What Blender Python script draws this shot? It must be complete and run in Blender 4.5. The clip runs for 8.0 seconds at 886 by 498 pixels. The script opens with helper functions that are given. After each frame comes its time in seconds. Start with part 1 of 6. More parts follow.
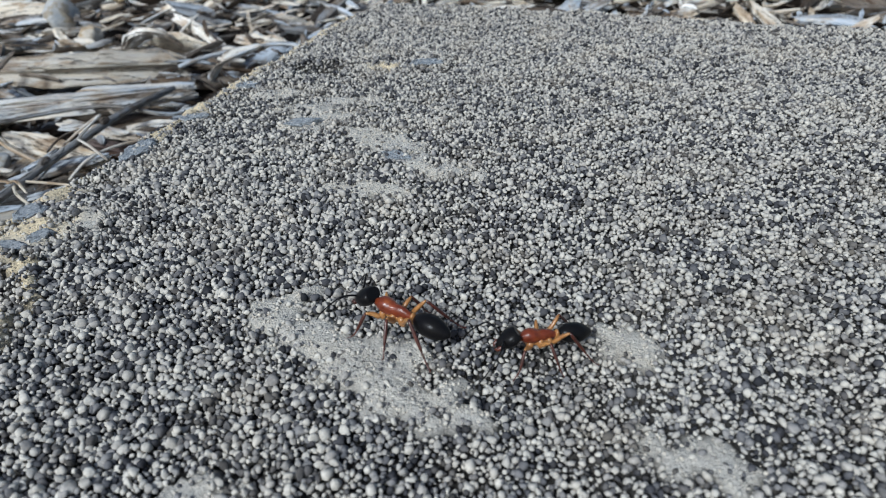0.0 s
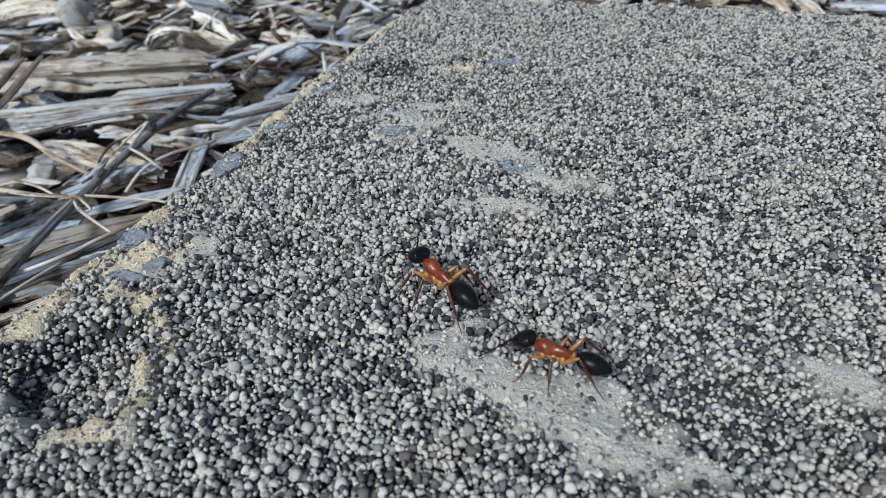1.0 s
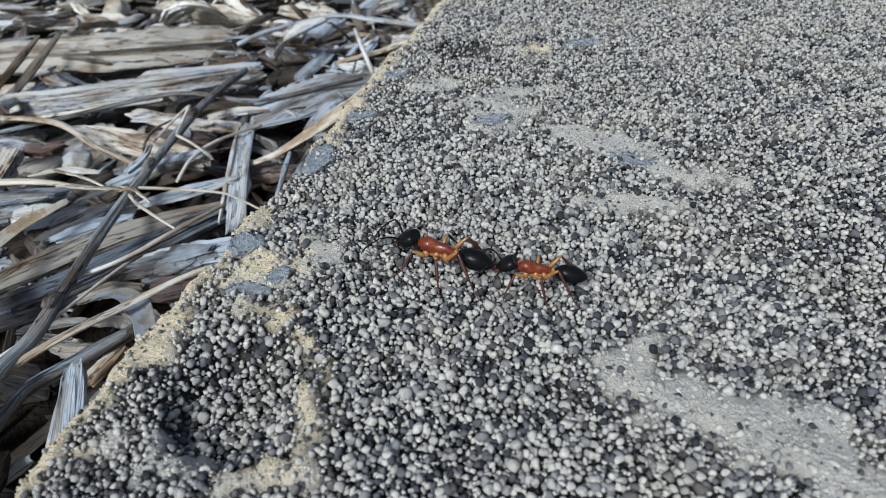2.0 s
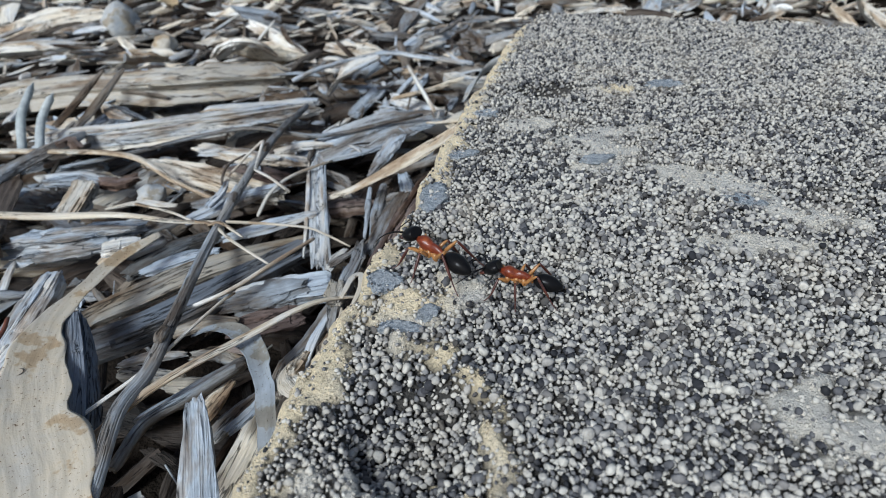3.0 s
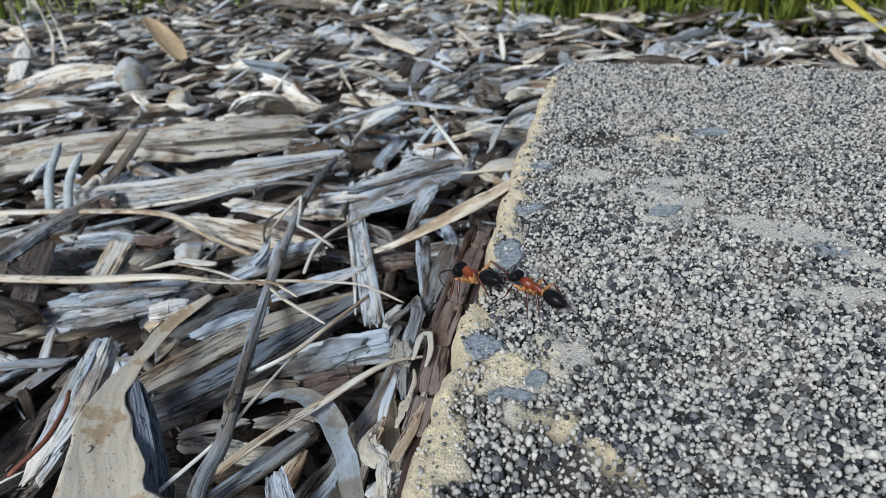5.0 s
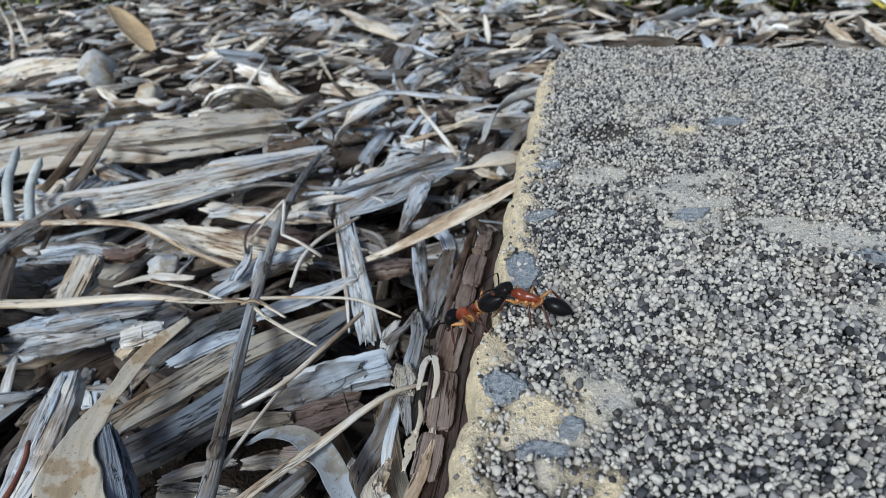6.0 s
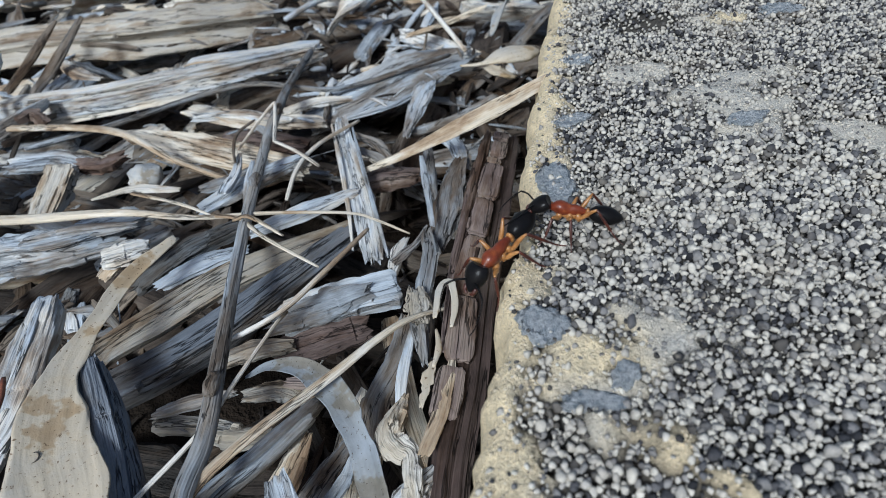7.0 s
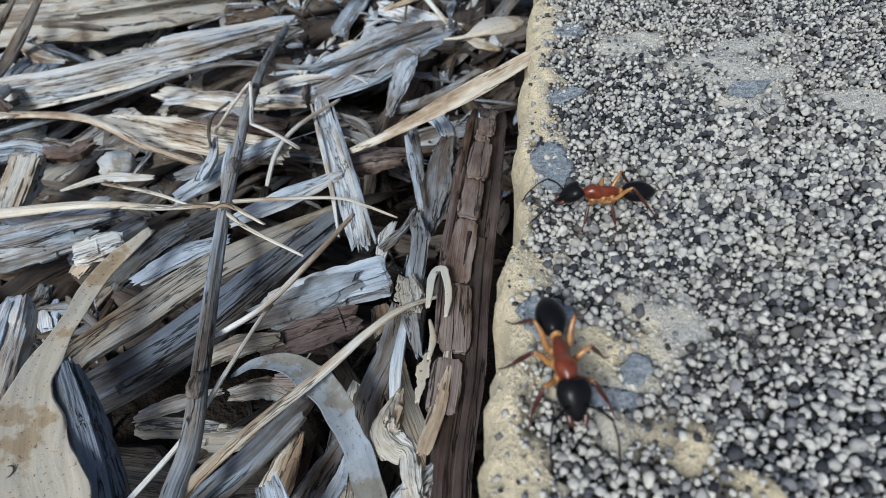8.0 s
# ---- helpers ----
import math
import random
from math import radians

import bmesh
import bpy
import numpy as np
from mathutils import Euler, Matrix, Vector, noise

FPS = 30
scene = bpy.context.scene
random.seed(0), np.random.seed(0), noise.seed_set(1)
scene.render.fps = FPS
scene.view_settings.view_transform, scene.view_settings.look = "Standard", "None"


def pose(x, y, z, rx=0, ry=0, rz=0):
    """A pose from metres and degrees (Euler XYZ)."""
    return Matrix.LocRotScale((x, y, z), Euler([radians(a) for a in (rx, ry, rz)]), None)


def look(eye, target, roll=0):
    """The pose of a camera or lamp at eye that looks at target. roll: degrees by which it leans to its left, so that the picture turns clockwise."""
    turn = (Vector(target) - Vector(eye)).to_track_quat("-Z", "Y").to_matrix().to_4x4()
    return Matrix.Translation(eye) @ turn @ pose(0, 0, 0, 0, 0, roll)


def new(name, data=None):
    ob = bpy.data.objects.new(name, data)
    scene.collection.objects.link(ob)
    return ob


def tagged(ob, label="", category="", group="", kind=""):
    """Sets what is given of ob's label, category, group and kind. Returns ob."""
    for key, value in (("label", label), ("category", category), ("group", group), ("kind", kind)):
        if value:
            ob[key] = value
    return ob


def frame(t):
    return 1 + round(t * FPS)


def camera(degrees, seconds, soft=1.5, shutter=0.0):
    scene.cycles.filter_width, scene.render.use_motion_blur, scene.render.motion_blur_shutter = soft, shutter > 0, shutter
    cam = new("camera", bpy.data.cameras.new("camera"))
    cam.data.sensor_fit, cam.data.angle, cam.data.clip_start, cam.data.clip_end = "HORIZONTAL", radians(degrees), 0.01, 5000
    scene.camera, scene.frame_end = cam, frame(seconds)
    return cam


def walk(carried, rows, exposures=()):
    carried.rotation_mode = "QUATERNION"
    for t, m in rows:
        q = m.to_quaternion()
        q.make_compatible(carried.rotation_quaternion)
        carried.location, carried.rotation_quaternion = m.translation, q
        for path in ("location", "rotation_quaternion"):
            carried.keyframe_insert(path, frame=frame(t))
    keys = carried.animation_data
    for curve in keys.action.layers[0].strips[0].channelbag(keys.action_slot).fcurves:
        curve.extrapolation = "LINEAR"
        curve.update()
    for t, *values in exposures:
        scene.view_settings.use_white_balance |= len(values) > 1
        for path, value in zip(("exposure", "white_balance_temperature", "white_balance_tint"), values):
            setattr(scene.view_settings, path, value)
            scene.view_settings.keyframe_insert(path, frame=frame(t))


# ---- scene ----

CM = 0.01  # plan numbers below are centimetres

# ---- camera ----
cam = camera(70.8, 8.0, soft=0.7, shutter=0.12)
cam.data.dof.use_dof = True
cam.data.dof.focus_distance = 8.2 * CM
cam.data.dof.aperture_fstop = 51.0


def eye_pose(x, y, z, yaw, pitch, roll):
    return pose(x * CM, y * CM, z * CM, 0, 0, yaw) @ pose(0, 0, 0, 90 + pitch) @ pose(0, 0, 0, 0, 0, roll)


EYE_ROWS = [
    (0.0, 0.414, -0.113, 4.521, 2.12, -34.18, -2.73),
    (0.5, -0.687, 0.301, 4.625, 1.36, -34.79, -3.32),
    (1.0, -1.552, 0.560, 4.672, 1.28, -35.22, -3.54),
    (1.2, -1.940, 0.695, 4.578, 0.81, -36.44, -3.45),
    (2.3, -4.008, 1.405, 4.814, -0.47, -37.84, -3.25),
    (2.5, -4.330, 1.340, 4.843, -0.26, -37.06, -3.02),
    (3.0, -5.241, 1.353, 4.973, -0.58, -35.00, -2.73),
    (3.5, -5.941, 1.665, 4.993, -2.11, -35.25, -3.14),
    (4.0, -6.091, 1.706, 4.984, -2.03, -35.48, -3.21),
    (4.3, -6.204, 1.580, 5.122, -2.29, -33.37, -3.26),
    (4.5, -6.222, 1.418, 5.239, -2.18, -31.02, -3.19),
    (4.7, -6.372, 1.467, 5.209, -1.86, -31.50, -3.29),
    (5.8, -6.821, 2.732, 5.167, -3.80, -30.92, -4.24),
    (6.0, -6.826, 2.929, 5.043, -3.84, -33.01, -4.28),
    (6.5, -7.068, 3.485, 4.678, -2.92, -39.74, -4.61),
    (7.0, -7.075, 3.974, 4.524, -3.70, -41.88, -4.61),
    (7.5, -7.323, 4.262, 4.428, -3.45, -43.22, -4.87),
    (8.0, -7.133, 4.368, 4.376, -5.46, -44.29, -5.12),
]
walk(cam, [(t, eye_pose(*row)) for t, *row in EYE_ROWS])

# ---- light ----
scene.view_settings.exposure = 1.03
SUN_UP, SUN_TURN = 42.0, 238.0  # the sun's height and its bearing, anticlockwise from +x
world = bpy.data.worlds.new("sky")
scene.world = world
world.use_nodes = True
wn = world.node_tree
sky = wn.nodes.new("ShaderNodeTexSky")
sky.sky_type, sky.sun_disc = "NISHITA", False
sky.sun_elevation, sky.sun_rotation = radians(SUN_UP), radians(90 - SUN_TURN)
sky.air_density, sky.dust_density, sky.ozone_density = 1.0, 2.0, 1.0
wn.links.new(sky.outputs[0], wn.nodes["Background"].inputs[0])
wn.nodes["Background"].inputs[1].default_value = 0.056
lamp = bpy.data.lights.new("sun", "SUN")
lamp.energy, lamp.angle, lamp.color = 1.96, radians(15), (0.805, 0.905, 1.0)
sun = new("sun", lamp)
sun.matrix_world = look(
    (math.cos(radians(SUN_TURN)) * math.cos(radians(SUN_UP)) * 3, math.sin(radians(SUN_TURN)) * math.cos(radians(SUN_UP)) * 3, math.sin(radians(SUN_UP)) * 3),
    (0, 0, 0),
)


# ---- materials ----
def shader(name):
    m = bpy.data.materials.new(name)
    m.use_nodes = True
    return m, m.node_tree, m.node_tree.nodes["Principled BSDF"]


def node(nt, kind, **values):
    n = nt.nodes.new(kind)
    for key, value in values.items():
        n.inputs[key.replace("_", " ")].default_value = value
    return n


def ramp(nt, source, stops, constant=False):
    r = nt.nodes.new("ShaderNodeValToRGB")
    r.color_ramp.interpolation = "CONSTANT" if constant else "LINEAR"
    while len(r.color_ramp.elements) < len(stops):
        r.color_ramp.elements.new(0.5)
    for e, (p, c) in zip(r.color_ramp.elements, stops):
        e.position, e.color = p, (*c, 1) if len(c) == 3 else c
    nt.links.new(source, r.inputs[0])
    return r.outputs[0]


def grey(v):
    return (v, v, v)


def math_node(nt, op, a, b):
    n = nt.nodes.new("ShaderNodeMath")
    n.operation = op
    for k, v in enumerate((a, b)):
        if isinstance(v, (int, float)):
            n.inputs[k].default_value = v
        else:
            nt.links.new(v, n.inputs[k])
    return n.outputs[0]


def blend(nt, kind, factor, a, b):
    n = nt.nodes.new("ShaderNodeMix")
    n.data_type, n.blend_type = "RGBA", kind
    for slot, v in ((0, factor), (6, a), (7, b)):
        if isinstance(v, (int, float)):
            n.inputs[slot].default_value = v
        elif isinstance(v, tuple):
            n.inputs[slot].default_value = (*v, 1)
        else:
            nt.links.new(v, n.inputs[slot])
    return n.outputs[2]


def texture(nt, coords, scale, detail=4.0, rough=0.6, stretch=(1, 1, 1)):
    mp = nt.nodes.new("ShaderNodeMapping")
    mp.inputs["Scale"].default_value = stretch
    nt.links.new(coords, mp.inputs[0])
    n = node(nt, "ShaderNodeTexNoise", Scale=scale, Detail=detail, Roughness=rough)
    nt.links.new(mp.outputs[0], n.inputs["Vector"])
    return n.outputs[0]


def bump(nt, bsdf, height, strength, distance):
    b = node(nt, "ShaderNodeBump", Strength=strength, Distance=distance)
    nt.links.new(height, b.inputs["Height"])
    nt.links.new(b.outputs[0], bsdf.inputs["Normal"])


WOOD_TONES = [
    (0.0, (0.016, 0.015, 0.014)), (0.15, (0.062, 0.049, 0.041)), (0.30, (0.140, 0.115, 0.092)), (0.45, (0.19, 0.210, 0.228)),
    (0.60, (0.375, 0.425, 0.475)), (0.75, (0.565, 0.535, 0.475)), (0.88, (0.60, 0.525, 0.41)), (1.0, (0.70, 0.68, 0.63)),
]


def wood(name, contrast=0.6, relief=0.8, fine=38.0, level=1.0, tones=WOOD_TONES):
    """Weathered wood: its tone and its grain's own coordinates (centimetres, x along the fibre) come with each piece."""
    m, nt, bsdf = shader(name)
    at = nt.nodes.new("ShaderNodeAttribute")
    at.attribute_name = "grain"
    tone = nt.nodes.new("ShaderNodeAttribute")
    tone.attribute_name = "tone"
    co = at.outputs["Vector"]
    fibre = texture(nt, co, fine, 3, 0.6, (0.02, 1, 1))
    strand = texture(nt, co, fine * 0.16, 3, 0.5, (0.06, 1, 1))
    blot = texture(nt, co, 1.8, 5, 0.7, (0.45, 1, 1))
    speck = texture(nt, co, 16.0, 3, 0.7, (0.35, 1, 1))
    crack = ramp(nt, texture(nt, co, 2.2, 5, 0.62, (0.09, 1, 1)), [(0.484, grey(1.0)), (0.494, grey(0.22)), (0.498, grey(0.22)), (0.508, grey(1.0))])
    check = ramp(nt, texture(nt, co, 14.0, 4, 0.7, (0.04, 1, 1)), [(0.27, grey(0.72)), (0.38, grey(1.0))])
    bleach = ramp(nt, texture(nt, co, 1.1, 4, 0.6, (0.30, 1, 1)), [(0.48, grey(0.0)), (0.58, grey(0.5))])
    damp = ramp(nt, texture(nt, co, 1.5, 5, 0.65, (0.28, 1, 1)), [(0.35, (0.40, 0.30, 0.23)), (0.43, (0.72, 0.63, 0.55)), (0.50, grey(1.0))])
    shift = math_node(nt, "MULTIPLY_ADD", blot, 0.46)
    shift.node.inputs[2].default_value = -0.22
    fleck = math_node(nt, "MULTIPLY_ADD", strand, 0.26)
    fleck.node.inputs[2].default_value = -0.13
    col = ramp(nt, math_node(nt, "ADD", math_node(nt, "ADD", tone.outputs["Fac"], shift), fleck), tones)
    col = blend(nt, "MIX", math_node(nt, "MULTIPLY", bleach, tone.outputs["Fac"]), col, (0.42, 0.355, 0.265))
    lines = ramp(nt, fibre, [(0.30, grey(level * (1 - contrast * 0.45))), (0.42, grey(level * 0.97)), (0.66, grey(level * 1.15))])
    lines = math_node(nt, "MULTIPLY", lines, math_node(nt, "MULTIPLY", crack, check))
    lines = math_node(nt, "MULTIPLY", lines, ramp(nt, speck, [(0.26, grey(1 - contrast * 0.4)), (0.36, grey(1.0)), (0.7, grey(1.08))]))
    nt.links.new(blend(nt, "MULTIPLY", 1.0, blend(nt, "MULTIPLY", 1.0, col, damp), lines), bsdf.inputs["Base Color"])
    bsdf.inputs["Roughness"].default_value = 0.85
    bsdf.inputs["Specular IOR Level"].default_value = 0.2
    bump(nt, bsdf, math_node(nt, "ADD", math_node(nt, "ADD", math_node(nt, "MULTIPLY", fibre, 0.5), math_node(nt, "MULTIPLY", strand, 1.5)), math_node(nt, "MULTIPLY", math_node(nt, "MULTIPLY", crack, check), 0.7)), relief, 0.0009)
    return m


WOOD = wood("weathered_wood", level=1.1)
GREYWOOD = wood("blue_grey_wood", 0.6, 0.9, 34.0, 0.42, [(0.0, (0.02, 0.02, 0.022)), (0.3, (0.12, 0.125, 0.14)), (0.5, (0.22, 0.25, 0.29)), (0.7, (0.40, 0.45, 0.52)), (1.0, (0.60, 0.62, 0.66))])
TANWOOD = wood("tan_grey_wood", 0.6, 0.8, 38.0, 0.72)
BROWNWOOD = wood("brown_plank", 0.5, 0.8, 38.0, 0.52)
PALEWOOD = wood("bleached_wood", 0.45, 0.6, 44.0, 1.04)
STRAW = wood("dry_straw", 0.75, 0.6, 48.0, 0.92)
BARK = wood("bark", 0.5, 0.8, 30.0, 1.0, [(0.0, (0.020, 0.014, 0.012)), (0.2, (0.085, 0.060, 0.053)), (0.35, (0.165, 0.125, 0.112)), (0.6, (0.25, 0.205, 0.185)), (1.0, (0.36, 0.31, 0.28))])


def leaf_material():
    m, nt, bsdf = shader("dry_leaf")
    at = nt.nodes.new("ShaderNodeAttribute")
    at.attribute_name = "grain"
    tone = nt.nodes.new("ShaderNodeAttribute")
    tone.attribute_name = "tone"
    co = at.outputs["Vector"]
    blot = texture(nt, co, 1.6, 5, 0.65)
    specks = texture(nt, co, 22.0, 3, 0.6)
    veins = texture(nt, co, 10.0, 2, 0.5, (0.12, 1, 1))
    shift = math_node(nt, "MULTIPLY_ADD", blot, 0.36)
    shift.node.inputs[2].default_value = -0.18
    col = ramp(nt, math_node(nt, "ADD", tone.outputs["Fac"], shift), WOOD_TONES)
    col = blend(nt, "MULTIPLY", 1.0, col, ramp(nt, specks, [(0.30, (0.30, 0.22, 0.16)), (0.38, grey(1.0))]))
    col = blend(nt, "MULTIPLY", 0.5, col, ramp(nt, veins, [(0.35, grey(0.7)), (0.6, grey(1.1))]))
    brown = texture(nt, co, 1.3, 4, 0.6)
    col = blend(nt, "MULTIPLY", 1.0, col, ramp(nt, brown, [(0.38, (0.74, 0.74, 0.74)), (0.56, (0.80, 0.77, 0.72)), (0.59, (0.62, 0.52, 0.40)), (0.70, (0.54, 0.43, 0.31))]))
    nt.links.new(col, bsdf.inputs["Base Color"])
    bsdf.inputs["Roughness"].default_value = 0.65
    bump(nt, bsdf, math_node(nt, "ADD", math_node(nt, "MULTIPLY", specks, 0.4), veins), 0.25, 0.0005)
    return m


LEAF = leaf_material()


def grain_material():
    m, nt, bsdf = shader("sand_grain")
    geo = nt.nodes.new("ShaderNodeNewGeometry")
    info = nt.nodes.new("ShaderNodeObjectInfo")
    rnd = math_node(nt, "FRACT", math_node(nt, "ADD", geo.outputs["Random Per Island"], info.outputs["Random"]), 0)
    tc = nt.nodes.new("ShaderNodeTexCoord")
    col = ramp(nt, rnd, [
        (0.0, (0.020, 0.021, 0.024)), (0.13, (0.050, 0.050, 0.055)), (0.25, (0.118, 0.117, 0.121)), (0.37, (0.235, 0.228, 0.220)),
        (0.50, (0.35, 0.330, 0.298)), (0.80, (0.44, 0.416, 0.366)), (1.0, (0.51, 0.482, 0.424)),
    ])
    mott = texture(nt, tc.outputs["Object"], 1600, 3, 0.6)
    dust = texture(nt, tc.outputs["Object"], 90, 4, 0.6)
    col = blend(nt, "MULTIPLY", 1.0, col, ramp(nt, mott, [(0.3, grey(0.72)), (0.65, grey(1.12))]))
    col = blend(nt, "MIX", ramp(nt, dust, [(0.48, grey(0.0)), (0.75, grey(0.35))]), col, (0.46, 0.40, 0.31))
    nt.links.new(col, bsdf.inputs["Base Color"])
    bsdf.inputs["Roughness"].default_value = 0.8
    bsdf.inputs["Specular IOR Level"].default_value = 0.15
    bump(nt, bsdf, mott, 0.4, 0.0002)
    return m


def cement_material():
    m, nt, bsdf = shader("cement")
    tc = nt.nodes.new("ShaderNodeTexCoord")
    co = tc.outputs["Object"]
    warm = nt.nodes.new("ShaderNodeAttribute")
    warm.attribute_name = "laitance"
    big = texture(nt, co, 60, 5, 0.6)
    fine = texture(nt, co, 2600, 4, 0.75)
    mid = texture(nt, co, 700, 4, 0.7)
    stain = nt.nodes.new("ShaderNodeAttribute")
    stain.attribute_name = "stain"
    # Cement between the grains is coloured dark to deepen the shade in gaps.
    bare = ramp(nt, big, [(0.3, (0.034, 0.033, 0.032)), (0.7, (0.085, 0.078, 0.068))])
    skin = ramp(nt, big, [(0.32, (0.45, 0.435, 0.40)), (0.5, (0.51, 0.48, 0.42)), (0.70, (0.57, 0.51, 0.41))])
    skin = blend(nt, "MIX", stain.outputs["Fac"], skin, ramp(nt, mid, [(0.35, (0.64, 0.535, 0.365)), (0.65, (0.76, 0.63, 0.415))]))
    col = blend(nt, "MIX", warm.outputs["Fac"], bare, skin)
    col = blend(nt, "MULTIPLY", 1.0, col, ramp(nt, mid, [(0.30, grey(0.50)), (0.37, grey(1.0)), (0.7, grey(1.08))]))
    col = blend(nt, "MULTIPLY", 1.0, col, ramp(nt, fine, [(0.3, grey(0.78)), (0.65, grey(1.12))]))
    nt.links.new(col, bsdf.inputs["Base Color"])
    bsdf.inputs["Roughness"].default_value = 0.9
    bsdf.inputs["Specular IOR Level"].default_value = 0.2
    bump(nt, bsdf, math_node(nt, "ADD", fine, mid), 0.85, 0.0006)
    return m


def plain(name, stops, scale, rough, relief=0.3, distance=0.0004, spec=0.5):
    m, nt, bsdf = shader(name)
    tc = nt.nodes.new("ShaderNodeTexCoord")
    n = texture(nt, tc.outputs["Object"], scale, 5, 0.65)
    n2 = texture(nt, tc.outputs["Object"], scale * 7, 3, 0.6)
    col = ramp(nt, n, stops)
    col = blend(nt, "MULTIPLY", 1.0, col, ramp(nt, n2, [(0.3, grey(0.75)), (0.65, grey(1.1))]))
    nt.links.new(col, bsdf.inputs["Base Color"])
    bsdf.inputs["Roughness"].default_value = rough
    bsdf.inputs["Specular IOR Level"].default_value = spec
    bump(nt, bsdf, math_node(nt, "ADD", n, n2), relief, distance)
    return m


GRAIN, CEMENT = grain_material(), cement_material()
YELLOWGRIT = plain("yellow_cement_grit", [(0.3, (0.46, 0.385, 0.28)), (0.7, (0.68, 0.58, 0.43))], 900, 0.9, 0.6, 0.0004, 0.2)
SLATE = plain("blue_grey_stone", [(0.36, (0.31, 0.365, 0.415)), (0.60, (0.72, 0.75, 0.765))], 1500, 0.9, 1.0, 0.0009, 0.2)
GRIT = plain("cement_grit", [(0.3, (0.43, 0.40, 0.35)), (0.7, (0.70, 0.635, 0.53))], 900, 0.9, 0.6, 0.0004, 0.2)
# Soil darkened to near black, adding shade to the gaps between chips.
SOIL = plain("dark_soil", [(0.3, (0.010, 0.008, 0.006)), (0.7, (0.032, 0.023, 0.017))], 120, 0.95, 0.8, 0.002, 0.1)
GRASS = plain("grass_blade", [(0.3, (0.05, 0.10, 0.014)), (0.7, (0.27, 0.30, 0.05))], 30, 0.5)
ORANGE = plain("orange_leaf", [(0.3, (0.32, 0.22, 0.12)), (0.7, (0.52, 0.39, 0.23))], 60, 0.6)
YELLOW = plain("yellow_blade", [(0.3, (0.45, 0.36, 0.04)), (0.7, (0.60, 0.50, 0.08))], 60, 0.5)
BLACK = plain("black_shell", [(0.3, (0.006, 0.006, 0.007)), (0.7, (0.008, 0.0075, 0.0075))], 900, 0.28, 0.15, 0.00005, 0.09)
RUST = plain("rust_red_shell", [(0.35, (0.085, 0.014, 0.007)), (0.55, (0.165, 0.032, 0.012)), (0.70, (0.32, 0.095, 0.026))], 330, 0.30, 0.35, 0.00015, 0.4)
AMBER = plain("amber_limb", [(0.3, (0.24, 0.095, 0.028)), (0.7, (0.42, 0.205, 0.070))], 900, 0.32, 0.1, 0.00005)
DARKLEG = plain("dark_red_limb", [(0.3, (0.03, 0.009, 0.007)), (0.7, (0.09, 0.022, 0.012))], 900, 0.32, 0.1, 0.00005)
RUSTY = plain("red_brown_bark", [(0.3, (0.11, 0.030, 0.016)), (0.7, (0.23, 0.075, 0.038))], 400, 0.6)
HORN = plain("grey_green_spike", [(0.3, (0.24, 0.27, 0.27)), (0.7, (0.42, 0.45, 0.44))], 80, 0.7)


# ---- mesh helpers ----
def mesh_of(name, verts, faces, mat, smooth=True, sharp=None, attributes=()):
    """A mesh from centimetre points."""
    me = bpy.data.meshes.new(name)
    v = np.asarray(verts, dtype=float) * CM
    me.from_pydata(v.tolist() if len(v) < 4000 else v, [], faces)
    me.materials.append(mat)
    me.polygons.foreach_set("use_smooth", np.full(len(me.polygons), bool(smooth)))
    if sharp:
        me.set_sharp_from_angle(angle=radians(sharp))
    for key, kind, field, values in attributes:
        a = me.attributes.new(key, kind, "POINT")
        a.data.foreach_set(field, np.asarray(values, dtype=np.float32).ravel())
    me.update()
    return me


def thing(name, me, label, category, group="", kind="", parent=None):
    ob = new(name, me)
    if parent:
        ob.parent = parent
        if label:
            ob["label"] = label
        return ob
    return tagged(ob, label, category, group, kind)


def part(name, me, parent, label=""):
    ob = new(name, me)
    ob.parent = parent
    if label:
        ob["label"] = label
    return ob


def value_noise(x, y, seed):
    """Smooth noise, 0 to 1, on a unit lattice."""
    x, y = np.asarray(x, float), np.asarray(y, float)
    xi, yi = np.floor(x).astype(int), np.floor(y).astype(int)
    fx, fy = x - xi, y - yi
    fx, fy = fx * fx * (3 - 2 * fx), fy * fy * (3 - 2 * fy)

    def lat(a, b):
        h = np.sin(a * 127.1 + b * 311.7 + seed * 74.7) * 43758.5453
        return h - np.floor(h)

    return (lat(xi, yi) * (1 - fx) + lat(xi + 1, yi) * fx) * (1 - fy) + (lat(xi, yi + 1) * (1 - fx) + lat(xi + 1, yi + 1) * fx) * fy


def fbm(x, y, seed, octaves=3):
    return sum(value_noise(np.asarray(x) * 2**k, np.asarray(y) * 2**k, seed + 9 * k) * 0.5**k for k in range(octaves)) / sum(0.5**k for k in range(octaves))


def smooth_line(points, n):
    """n + 1 points on a Catmull-Rom line through the given ones, evenly spaced."""
    p = np.asarray(points, float)
    p = np.vstack([2 * p[0] - p[1], p, 2 * p[-1] - p[-2]])
    out = []
    for k in range(1, len(p) - 2):
        u = np.linspace(0, 1, 16, endpoint=False)[:, None]
        a, b, c, d = p[k - 1], p[k], p[k + 1], p[k + 2]
        out.append(0.5 * (2 * b + (c - a) * u + (2 * a - 5 * b + 4 * c - d) * u**2 + (3 * b - a - 3 * c + d) * u**3))
    line = np.vstack([*out, p[-2:-1]])
    s = np.r_[0, np.cumsum(np.linalg.norm(np.diff(line, axis=0), axis=1))]
    want = np.linspace(0, s[-1], n + 1)
    return np.stack([np.interp(want, s, line[:, k]) for k in range(3)], 1), want


